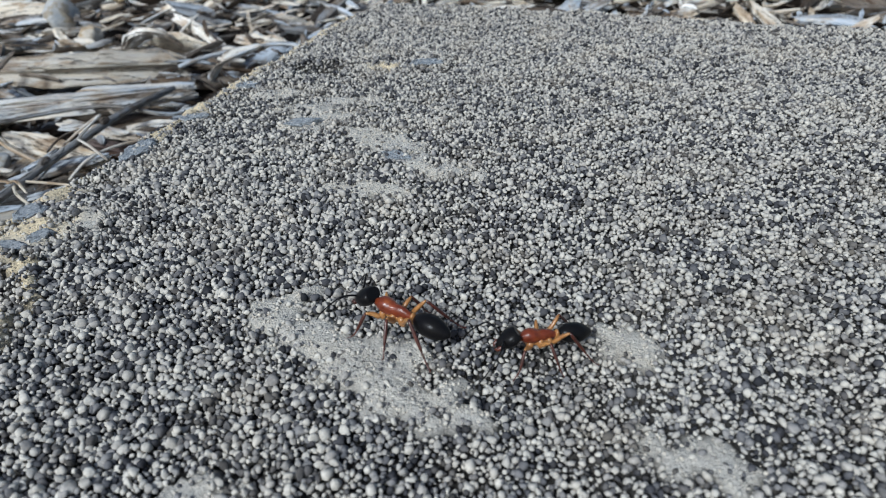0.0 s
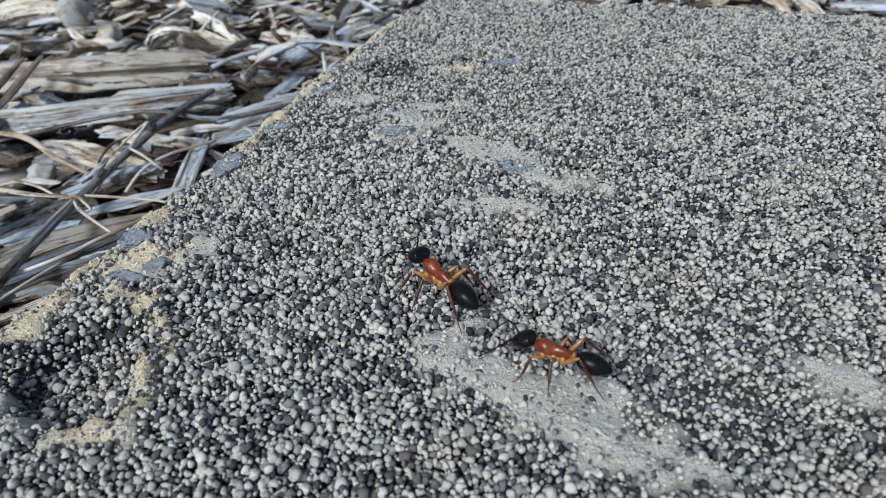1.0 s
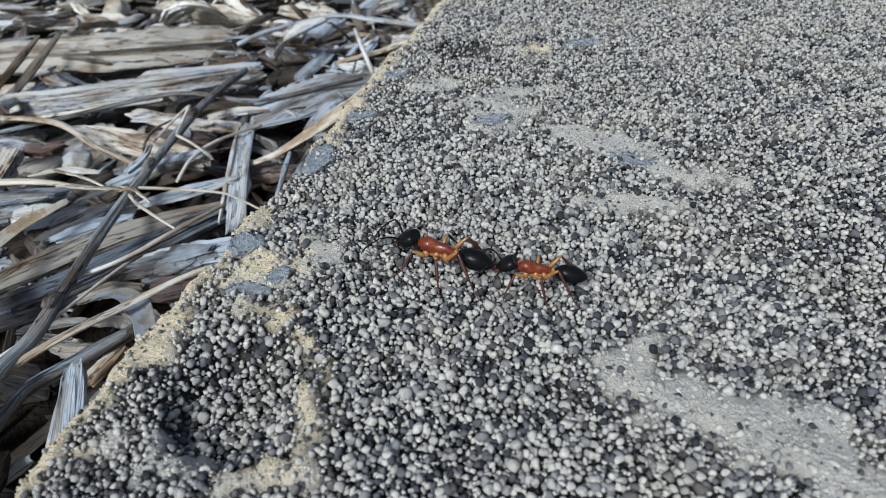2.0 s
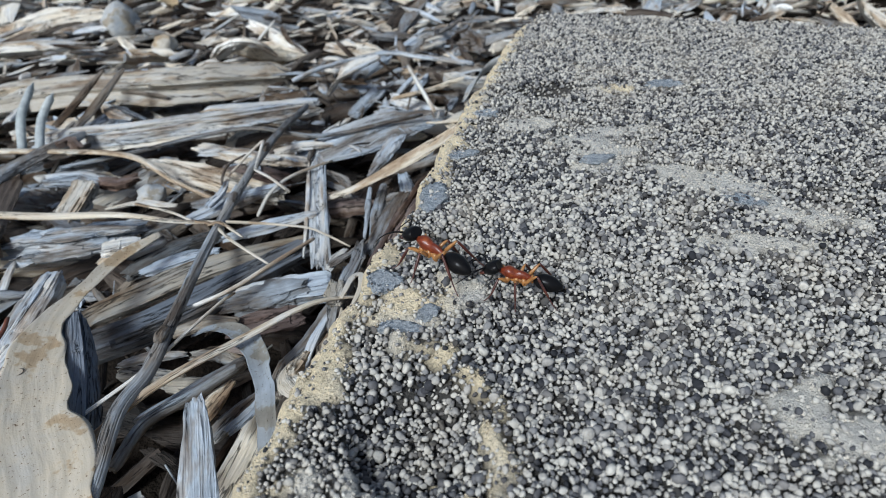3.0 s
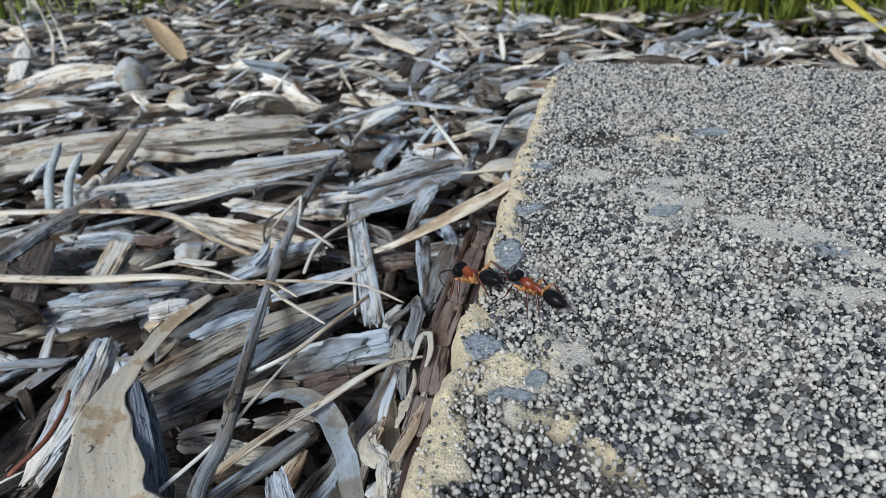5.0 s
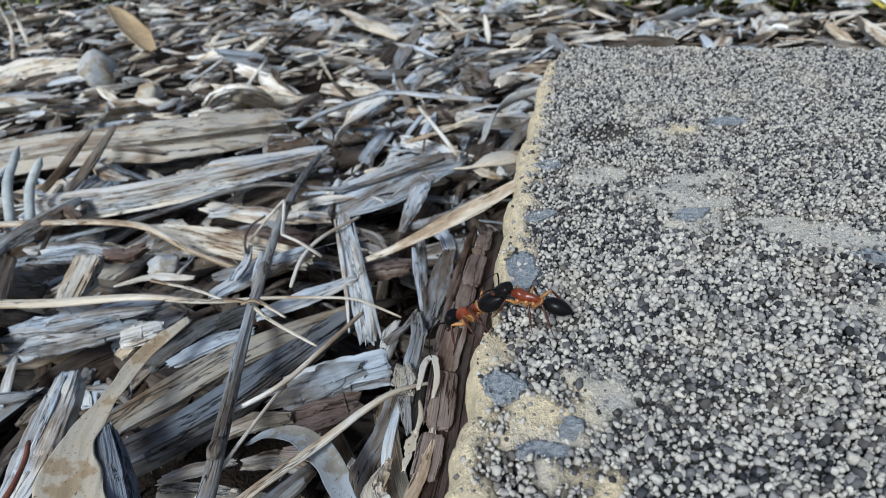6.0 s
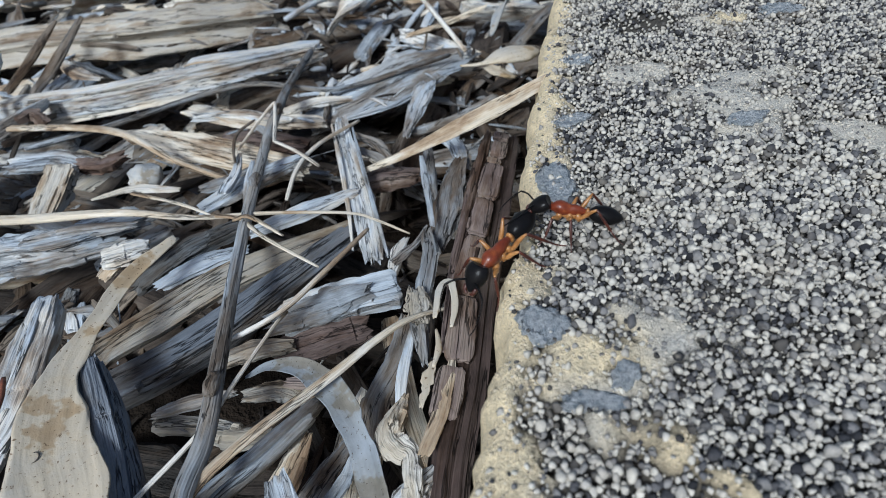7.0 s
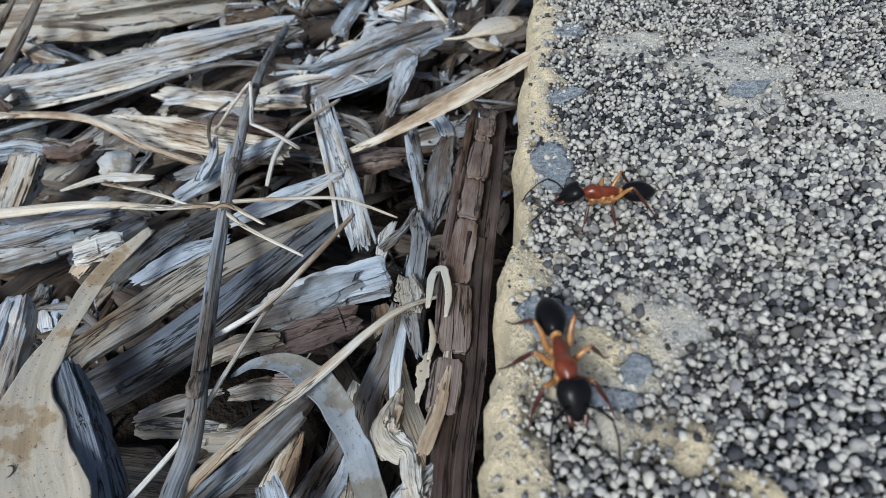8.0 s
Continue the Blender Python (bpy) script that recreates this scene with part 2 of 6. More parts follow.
def stick(points, width, height=None, n=20, m=12, box=0.75, rag=0.25, groove=0.10, lump=0.05, cup=0.0, roll=0.0, seed=0, tip=(0.8, 0.8), split=0, tear=0.0):
    """A length of fibrous stuff along a line: widths and heights across it (numbers, or lists along it), boxy (box under 1) or round
    (box 1) across, with ragged ends, grooves along the fibre, and a cupped or rolled section. Points, faces and fibre coordinates."""
    rng = np.random.default_rng(seed + 1)
    line, s = smooth_line(points, n)
    t = np.gradient(line, axis=0)
    t /= np.linalg.norm(t, axis=1)[:, None]
    side = np.cross((0, 0, 1.0), t)
    small = np.linalg.norm(side, axis=1) < 0.15
    side[small] = (1, 0, 0)
    side /= np.linalg.norm(side, axis=1)[:, None]
    up = np.cross(t, side)
    f = np.linspace(0, 1, n + 1)
    w = np.interp(f, np.linspace(0, 1, np.size(width)), np.atleast_1d(width)) / 2
    h = w * 0.45 if height is None else np.interp(f, np.linspace(0, 1, np.size(height)), np.atleast_1d(height)) / 2
    r = np.radians(np.interp(f, np.linspace(0, 1, np.size(roll)), np.atleast_1d(roll)))
    ang = np.linspace(0, 2 * np.pi, m, endpoint=False) + rng.uniform(0, 6.28) * (box > 0.95)
    cx, cy = np.cos(ang), np.sin(ang)
    cx, cy = np.sign(cx) * abs(cx) ** box, np.sign(cy) * abs(cy) ** box
    along = 1 + groove * (0.45 * rng.standard_normal(m)[None] + 1.7 * (value_noise(f[:, None] * max(3, n / 9) + 0 * ang, np.arange(m)[None] * 0.7 + 0 * f[:, None], seed % 83) - 0.5)) + lump * (fbm(f[:, None] * 7 + 0 * ang, ang[None] * 1.3 + seed, seed % 97, 3) - 0.5) * 4
    if m >= 24:
        along = along + 0.05 * (value_noise(f[:, None] * 5 + 0 * ang, np.arange(m)[None] * 1.0 + 0 * f[:, None], seed % 89) - 0.5) * 2
    for _ in range(split):  # split-off layers leave ledges
        c, wide, i0 = rng.integers(m), rng.integers(2, max(3, m // 4)), rng.integers(2, n - 1)
        which = (c + np.arange(wide)) % m
        rows = np.arange(i0, n + 1) if rng.random() < 0.5 else np.arange(0, i0)
        along[np.ix_(rows, which)] *= 1 - rng.uniform(0.10, 0.32)
    taper = np.ones(n + 1)
    taper[0], taper[-1] = tip
    if n > 8:
        taper[1], taper[-2] = (1 + tip[0] * 2) / 3 if tip[0] < 0.5 else 1, (1 + tip[1] * 2) / 3 if tip[1] < 0.5 else 1
    a = cx[None] * w[:, None] * along * taper[:, None]
    b = cy[None] * h[:, None] * along * taper[:, None] + cup * (cx[None] ** 2) * w[:, None]
    if tear:  # bites out of both edges
        for sign in (-1, 1):
            bite = np.clip((fbm(f * 7, f * 0 + sign * 3.7, seed + 3, 2) - 0.46) * 5, 0, 1) * tear
            a = np.where((cx[None] * sign > 0), a * (1 - bite[:, None]), a)
    off = np.zeros((n + 1, m))
    off[0], off[-1] = -rag * w[0] * 2 * rng.random(m), rag * w[-1] * 2 * rng.random(m)
    ra, rb = a * np.cos(r)[:, None] - b * np.sin(r)[:, None], a * np.sin(r)[:, None] + b * np.cos(r)[:, None]
    v = line[:, None] + side[:, None] * ra[..., None] + up[:, None] * rb[..., None] + t[:, None] * off[..., None]
    co = np.stack([s[:, None] + off, a, b], -1) + rng.uniform(-40, 40, 3)
    verts = np.vstack([v.reshape(-1, 3), v[0].mean(0), v[-1].mean(0)])
    coords = np.vstack([co.reshape(-1, 3), co[0].mean(0), co[-1].mean(0)])
    k = np.arange(m)
    k2 = (k + 1) % m
    faces = []
    for i in range(n):
        faces += [(i * m + p, i * m + q, (i + 1) * m + q, (i + 1) * m + p) for p, q in zip(k.tolist(), k2.tolist())]
    z = (n + 1) * m
    faces += [(z, q, p) for p, q in zip(k.tolist(), k2.tolist())]
    faces += [(z + 1, n * m + p, n * m + q) for p, q in zip(k.tolist(), k2.tolist())]
    return verts, faces, coords


def stick_mesh(name, mat, tone, points, width, height=None, sharp=None, **kw):
    v, f, co = stick(points, width, height, **kw)
    return mesh_of(name, v, f, mat, True, sharp, (("grain", "FLOAT_VECTOR", "vector", co), ("tone", "FLOAT", "value", np.full(len(v), tone))))


# ---- the slab ----
CORNER = np.array((-2.2, 20.85))
ACROSS, DOWN = np.array((0.925, -0.380)), np.array((-0.305, -0.952))


def slab_place(u, v):
    """Where a point u across and v down the slab lies: its edges are chipped and its far corner is worn round."""
    edge = ((fbm(v * 1.3, v * 0 + 2, 31, 3) - 0.5) * 0.30 + (fbm(v * 6.5, v * 0 + 5, 35, 3) - 0.5) * 0.16) * np.clip(1 - u / 0.8, 0, 1)
    back = (fbm(u * 1.3, u * 0 + 7, 33, 3) - 0.5) * 0.35 * np.clip(1 - v / 0.8, 0, 1)
    gone = np.clip(1 - np.hypot(u, v) / 3.2, 0, 1) ** 1.4 * 0.6
    a, b = u + edge + gone * 0.9, v + back + gone * 0.9
    return CORNER[0] + a * ACROSS[0] + b * DOWN[0], CORNER[1] + a * ACROSS[1] + b * DOWN[1]


def slab_uv(x, y):
    d = np.stack([np.asarray(x, float) - CORNER[0], np.asarray(y, float) - CORNER[1]], -1)
    inv = np.linalg.inv(np.stack([ACROSS, DOWN], 1))
    q = d @ inv.T
    return q[..., 0], q[..., 1]


# bare cement: centre, half-sizes, turn
BARE = [
    (-5.45, 7.32, 0.90, 0.40, 5), (-3.3, 12.5, 0.6, 0.3, 30), (-2.9, 11.7, 0.5, 0.25, 10),
    (-6.60, 4.85, 0.38, 0.30, 0), (-5.90, 4.62, 0.42, 0.13, 20), (-5.20, 4.42, 0.5, 0.15, 0), (-2.30, 11.00, 0.85, 0.40, 48), (-1.15, 10.1, 0.75, 0.34, -40), (-0.35, 9.6, 0.62, 0.34, -50),
    (0.05, 8.70, 0.80, 0.26, -22), (-0.85, 8.15, 0.70, 0.22, -15), (-1.62, 5.62, 0.42, 0.16, 15), (-1.50, 5.10, 0.38, 0.50, 40), (-0.75, 4.55, 0.95, 0.42, -20),
    (0.05, 3.95, 0.55, 0.28, -25), (2.00, 4.70, 0.26, 0.36, 30), (2.40, 3.25, 0.36, 0.24, -20), (-1.95, 3.05, 0.45, 0.22, 10),
    (-1.20, 13.95, 0.55, 0.22, 0), (-1.9, 12.0, 0.7, 0.3, 10), (-5.90, 8.60, 0.25, 0.50, 15), (-6.50, 6.50, 0.22, 0.60, 15),
]
# hollows: centre, half-sizes, depth
HOLLOWS = [(-5.60, 5.35, 0.62, 0.72, 0.30), (-2.75, 14.1, 0.60, 0.50, 0.34), (-5.35, 8.45, 0.60, 0.45, 0.10), (0.9, 4.2, 0.5, 0.4, 0.10)]


def bare(x, y):
    """How bare of sand the slab's top is, 0 to 1."""
    wob = (fbm(x * 2.6, y * 2.6, 5, 3) - 0.5) * 1.4 + (fbm(x * 5.5, y * 5.5, 15, 2) - 0.5) * 1.7
    out = np.zeros(np.shape(x))
    for cx, cy, rx, ry, turn in BARE:
        c, s = math.cos(radians(turn)), math.sin(radians(turn))
        dx, dy = x - cx, y - cy
        q = np.hypot((dx * c + dy * s) / rx, (dy * c - dx * s) / ry)
        out = np.maximum(out, np.clip((1.15 + wob - q) / 0.4, 0, 1))
    out = np.maximum(out, ridge(x, y))
    u, v = slab_uv(x, y)
    rim = np.clip((0.46 + wob * 0.34 - u) / 0.16, 0, 1)
    rim = np.maximum(rim, np.clip((0.5 + wob * 0.4 - v) / 0.2, 0, 1))
    return np.maximum(out, rim)


def stained(x, y):
    """Yellow lime stain on the cement by the slab's broken edge."""
    q = np.minimum(np.hypot((x + 5.0) / 1.0, (y - 5.7) / 1.2), np.hypot((x + 5.5) / 0.8, (y - 7.4) / 0.5) + 0.25)
    q = np.minimum(q, np.hypot((x + 1.2) / 0.5, (y - 14) / 0.3))
    u, _ = slab_uv(x, y)
    return np.clip(np.maximum(1.5 - q, 1.5 - u * 1.8) + (fbm(x * 2.2, y * 2.2, 71, 3) - 0.5) * 1.2, 0, 1)


RIDGE = [(-5.75, 6.62), (-5.3, 6.42), (-4.92, 5.95), (-4.70, 5.65), (-4.70, 5.2), (-4.78, 4.8)]


def ridge(x, y):
    """The raised rim of lime round the hollow, 0 to 1."""
    best = np.full(np.shape(x), 9.0)
    for (ax, ay), (bx, by) in zip(RIDGE, RIDGE[1:]):
        dx, dy = bx - ax, by - ay
        k = np.clip(((x - ax) * dx + (y - ay) * dy) / (dx * dx + dy * dy), 0, 1)
        best = np.minimum(best, np.hypot(x - ax - k * dx, y - ay - k * dy))
    return np.clip(1.15 - best / 0.17 + (fbm(x * 4.5, y * 4.5, 44, 2) - 0.5) * 2.4, 0, 1)


def top(x, y):
    """The height of the slab's cement."""
    z = (fbm(x * 0.5, y * 0.5, 3, 3) - 0.5) * 0.16 + (fbm(x * 4, y * 4, 7, 3) - 0.5) * 0.07
    for cx, cy, rx, ry, deep in HOLLOWS:
        q = np.hypot((x - cx) / rx, (y - cy) / ry) + (fbm(x * 3, y * 3, 21, 2) - 0.5) * 0.5
        z = z - deep * np.clip((1.2 - q) / 0.45, 0, 1)
    return z + bare(x, y) * (0.01 + 0.085 * fbm(x * 7, y * 7, 61, 4) + 0.03 * np.exp(-((x + 5.0) ** 2 + (y - 5.9) ** 2))) + 0.075 * ridge(x, y)


def rounded(u, v):
    """The fall of the worn arris towards the slab's edge."""
    e = np.minimum(u, v)
    r = 0.34
    k = np.clip((r - e) / r, 0, 1)
    return -(1 - np.sqrt(np.clip(1 - k * k, 0, 1))) * r


def slab():
    us = np.r_[np.linspace(0, 0.4, 9), np.arange(0.48, 15, 0.085), np.linspace(15.2, 30, 30)]
    vs = np.r_[np.linspace(0, 0.4, 9), np.arange(0.48, 20.5, 0.085), np.linspace(20.8, 28, 16)]
    U, V = np.meshgrid(us, vs, indexing="ij")
    X, Y = slab_place(U, V)
    Z = top(X, Y) + rounded(U, V) - 0.055 * (1 - bare(X, Y))
    nu, nv = U.shape
    verts = np.stack([X, Y, Z], -1).reshape(-1, 3)
    B = bare(X, Y)
    quads = [(i * nv + j, (i + 1) * nv + j, (i + 1) * nv + j + 1, i * nv + j + 1) for i in range(nu - 1) for j in range(nv - 1)]
    quads = [(a, d, c, b) for a, b, c, d in quads]
    rim = [i * nv for i in range(nu)] + [(nu - 1) * nv + j for j in range(1, nv)] + [i * nv + nv - 1 for i in range(nu - 2, -1, -1)] + [j for j in range(nv - 2, 0, -1)]
    rings, verts = [rim], list(map(tuple, verts))
    skin = list(B.reshape(-1))
    for k, z in enumerate((-0.6, -0.9, -1.3, -1.8, -2.4, -3.2, -5.0)):
        ring = []
        for i in rim:
            x, y, _ = verts[i]
            n1 = float(value_noise(x * 3.1, y * 3.1 + z * 3, 41)) - 0.5
            ring.append(len(verts))
            verts.append((x + n1 * 0.09, y + n1 * 0.05, z))
            skin.append(0.9)
        rings.append(ring)
    n = len(rim)
    for a, b in zip(rings, rings[1:]):
        quads += [(a[i], a[(i + 1) % n], b[(i + 1) % n], b[i]) for i in range(n)]
    quads.append(tuple(rings[-1]))
    me = mesh_of("paving_slab", np.array(verts), quads, CEMENT, True, None, (("laitance", "FLOAT", "value", skin), ("stain", "FLOAT", "value", stained(*np.array(verts)[:, :2].T))))
    bm = bmesh.new()
    bm.from_mesh(me)
    bmesh.ops.recalc_face_normals(bm, faces=bm.faces)
    bm.to_mesh(me)
    bm.free()
    return thing("pavement", me, "worn concrete paving slab with exposed grey and cream sand grains", "paving slab", kind="structure")


def grain_shapes(rng, level):
    bm = bmesh.new()
    bmesh.ops.create_icosphere(bm, subdivisions=level, radius=1)
    bm.verts.ensure_lookup_table()
    base = np.array([v.co for v in bm.verts])
    tris = np.array([[v.index for v in f.verts] for f in bm.faces])
    bm.free()
    shapes = []
    for _ in range(14):
        v = base.copy()
        for _ in range(7):  # worn-off sides
            d = rng.standard_normal(3)
            d /= np.linalg.norm(d)
            cut = rng.uniform(0.45, 0.82)
            over = np.maximum(v @ d - cut, 0)
            v -= over[:, None] * d * 0.95
        v *= rng.uniform(0.72, 1.34, 3)
        v *= 1 + 0.06 * rng.standard_normal(len(v))[:, None]
        shapes.append(v)
    return shapes, tris


def turns(rng, n):
    q = rng.standard_normal((n, 4))
    q /= np.linalg.norm(q, axis=1)[:, None]
    w, x, y, z = q.T
    return np.stack([
        np.stack([1 - 2 * (y * y + z * z), 2 * (x * y - z * w), 2 * (x * z + y * w)], -1),
        np.stack([2 * (x * y + z * w), 1 - 2 * (x * x + z * z), 2 * (y * z - x * w)], -1),
        np.stack([2 * (x * z - y * w), 2 * (y * z + x * w), 1 - 2 * (x * x + y * y)], -1),
    ], -2)


def sand(paving):
    rng = np.random.default_rng(12)
    step = 0.0615
    us, vs = np.arange(0.12, 17.5, step), np.arange(0.12, 19.5, step * 0.87)
    U, V = np.meshgrid(us, vs, indexing="ij")
    U = U + (np.arange(len(vs)) % 2)[None] * step / 2
    U, V = U + rng.uniform(-0.38, 0.38, U.shape) * step, V + rng.uniform(-0.38, 0.38, U.shape) * step
    U, V = U.ravel(), V.ravel()
    X, Y = slab_place(U, V)
    seen = (X > -9.0) & (X < 16) & (Y > 2.2) & (abs(X) < 7 + 0.78 * Y)
    X, Y, U, V = X[seen], Y[seen], U[seen], V[seen]
    # fine grit on the bare cement
    GU, GV = rng.uniform(0.05, 12, 150000), rng.uniform(0.05, 19, 150000)
    GX, GY = slab_place(GU, GV)
    B = bare(X, Y)
    keep = rng.random(len(X)) > B * (0.62 + 0.12 * stained(X, Y))
    X, Y, U, V, B = X[keep], Y[keep], U[keep], V[keep], B[keep]
    r = np.clip(rng.lognormal(math.log(0.0345), 0.25, len(X)), 0.018, 0.06) * (1 - 0.45 * B * rng.random(len(X)))
    Z = top(X, Y) + rounded(U, V) + r * rng.uniform(0.1, 1.3, len(X)) - B * r * 0.7
    FU, FV = rng.uniform(0.1, 17.5, 75000), rng.uniform(0.1, 19.5, 75000)
    FX, FY = slab_place(FU, FV)
    take = (FX > -9) & (FY > 2.2) & (abs(FX) < 7 + 0.78 * FY) & (rng.random(len(FX)) > bare(FX, FY) * 1.1)
    FX, FY, FU, FV = FX[take], FY[take], FU[take], FV[take]
    fr = np.clip(rng.lognormal(math.log(0.022), 0.25, len(FX)), 0.012, 0.035)
    FZ = top(FX, FY) + rounded(FU, FV) + fr * rng.uniform(-0.9, 0.5, len(FX))
    order = np.argsort((X + 4.8) ** 2 + (Y - 7.4) ** 2)
    X, Y, Z, r = X[order], Y[order], Z[order], r[order]
    shapes, tris = grain_shapes(rng, 2)
    low, low_tris = grain_shapes(rng, 1)
    # the grains about the ants' way are pieces of their own
    mine = [mesh_of("grain", s, tris.tolist(), GRAIN, True) for s in shapes]
    R = turns(rng, len(X))
    for k in range(300):
        g = new("grain", mine[k % len(mine)])
        g.parent = paving
        m = Matrix(R[k].tolist()).to_4x4()
        g.matrix_basis = Matrix.Translation((X[k] * CM, Y[k] * CM, Z[k] * CM)) @ m @ Matrix.Scale(float(r[k]), 4)
    near = np.hypot(X + 3.0, (Y - 6.2) * 0.8) < 3.3
    near[:300] = False
    far = ~near
    far[:300] = False
    grit = bare(GX, GY) * rng.random(len(GX)) > 0.55
    GX, GY, GU, GV = GX[grit], GY[grit], GU[grit], GV[grit]
    gr = np.clip(rng.lognormal(math.log(0.0125), 0.4, len(GX)), 0.006, 0.028)
    GZ = top(GX, GY) + rounded(GU, GV) + gr * rng.uniform(-0.6, 0.3, len(GX))
    X, Y, Z, r = np.r_[X, FX, GX], np.r_[Y, FY, GY], np.r_[Z, FZ, GZ], np.r_[r, fr, gr]
    R = np.concatenate([R, turns(rng, len(FX) + len(GX))])
    near, far = np.r_[near, np.zeros(len(FX) + len(GX), bool)], np.r_[far, np.ones(len(FX), bool), np.zeros(len(GX), bool)]
    first = len(X) - len(GX)
    lime = stained(X, Y)
    fine = np.zeros(len(X), bool)
    fine[first:] = True
    for pick, forms, tri, mat in ((near, shapes, tris, GRAIN), (far, low, low_tris, GRAIN), (fine & (lime < 0.5), low, low_tris, GRIT), (fine & (lime >= 0.5), low, low_tris, YELLOWGRIT)):
        idx = np.flatnonzero(pick)
        forms = np.array(forms)[rng.integers(0, len(forms), len(idx))]
        v = np.einsum("nij,nkj->nki", R[idx], forms) * r[idx, None, None] + np.stack([X[idx], Y[idx], Z[idx]], -1)[:, None]
        f = (tri[None] + (np.arange(len(idx)) * forms.shape[1])[:, None, None]).reshape(-1, 3)
        me = bpy.data.meshes.new("sand")
        me.vertices.add(v.shape[0] * v.shape[1])
        me.vertices.foreach_set("co", (v * CM).astype(np.float32).ravel())
        me.loops.add(f.size)
        me.loops.foreach_set("vertex_index", f.astype(np.int32).ravel())
        me.polygons.add(len(f))
        me.polygons.foreach_set("loop_start", np.arange(0, f.size, 3, dtype=np.int32))
        me.polygons.foreach_set("use_smooth", np.ones(len(f), bool))
        me.materials.append(mat)
        me.update(calc_edges=True)
        ob = new("sand", me)
        ob.parent = paving
        tagged(ob, kind="stuff")


def flush_stones(paving):
    """Flat blue-grey stones that show in the cement."""
    rng = np.random.default_rng(4)
    for x, y, a, b, turn in ((-5.25, 9.95, 0.26, 0.50, -12), (-4.72, 11.25, 0.30, 0.17, 20), (-5.95, 7.75, 0.24, 0.32, 10), (-4.15, 13.0, 0.28, 0.2, 0), (-2.50, 10.75, 0.34, 0.16, 15),
                             (-5.75, 6.85, 0.30, 0.14, -20), (-5.40, 7.05, 0.20, 0.12, 30), (-0.6, 9.2, 0.35, 0.15, -30), (-0.3, 14.0, 0.4, 0.25, 0)):
        bm = bmesh.new()
        bmesh.ops.create_icosphere(bm, subdivisions=4, radius=1)
        k = rng.uniform(0, 50)
        for v in bm.verts:
            n = noise.noise(v.co * 1.7 + Vector((k, 0, 0))) * 0.5 + noise.noise(v.co * 4 + Vector((k, 0, 0))) * 0.3
            c = v.co * (1 + n)
            c = Vector((c.x * a * 0.8, c.y * b * 0.8, max(min(c.z, 0.3), -0.3) * 0.12))
            c.rotate(Euler((0, 0, radians(turn))))
            v.co = (c + Vector((x, y, float(top(np.array(x), np.array(y))) + 0.03 + 0.02 * noise.noise(v.co * 9)))) * CM
        for f in bm.faces:
            f.smooth = True
        me = bpy.data.meshes.new("stone")
        bm.to_mesh(me)
        bm.free()
        me.materials.append(SLATE)
        part("stone", me, paving, "flat blue-grey stone flush in the cement")


# ---- the ground ----
def ground_height(x, y):
    return -4.6 - np.clip((np.asarray(y, float) - 25) / 30, 0, 1) * 0.9 + (fbm(np.asarray(x) * 0.25, np.asarray(y) * 0.25, 51, 3) - 0.5) * 1.0


def ground():
    rad = np.r_[0, np.linspace(1, 70, 60), np.geomspace(80, 8000, 20)]
    verts, faces, m = [(0, 18, -3.8)], [], 96
    for r in rad[1:]:
        a = np.linspace(0, 2 * np.pi, m, endpoint=False)
        x, y = r * np.cos(a), 18 + r * np.sin(a)
        verts += list(zip(x, y, ground_height(x, y)))
    faces += [(0, 1 + k, 1 + (k + 1) % m) for k in range(m)]
    for i in range(len(rad) - 2):
        faces += [(1 + i * m + k, 1 + (i + 1) * m + k, 1 + (i + 1) * m + (k + 1) % m, 1 + i * m + (k + 1) % m) for k in range(m)]
    thing("ground", mesh_of("ground", verts, faces, SOIL), "near-black soil under wood-chip mulch", "ground", kind="structure")


def off_slab(x, y, gap=0.3):
    u, v = slab_uv(np.array(x), np.array(y))
    return not (u > -gap and v > -gap)


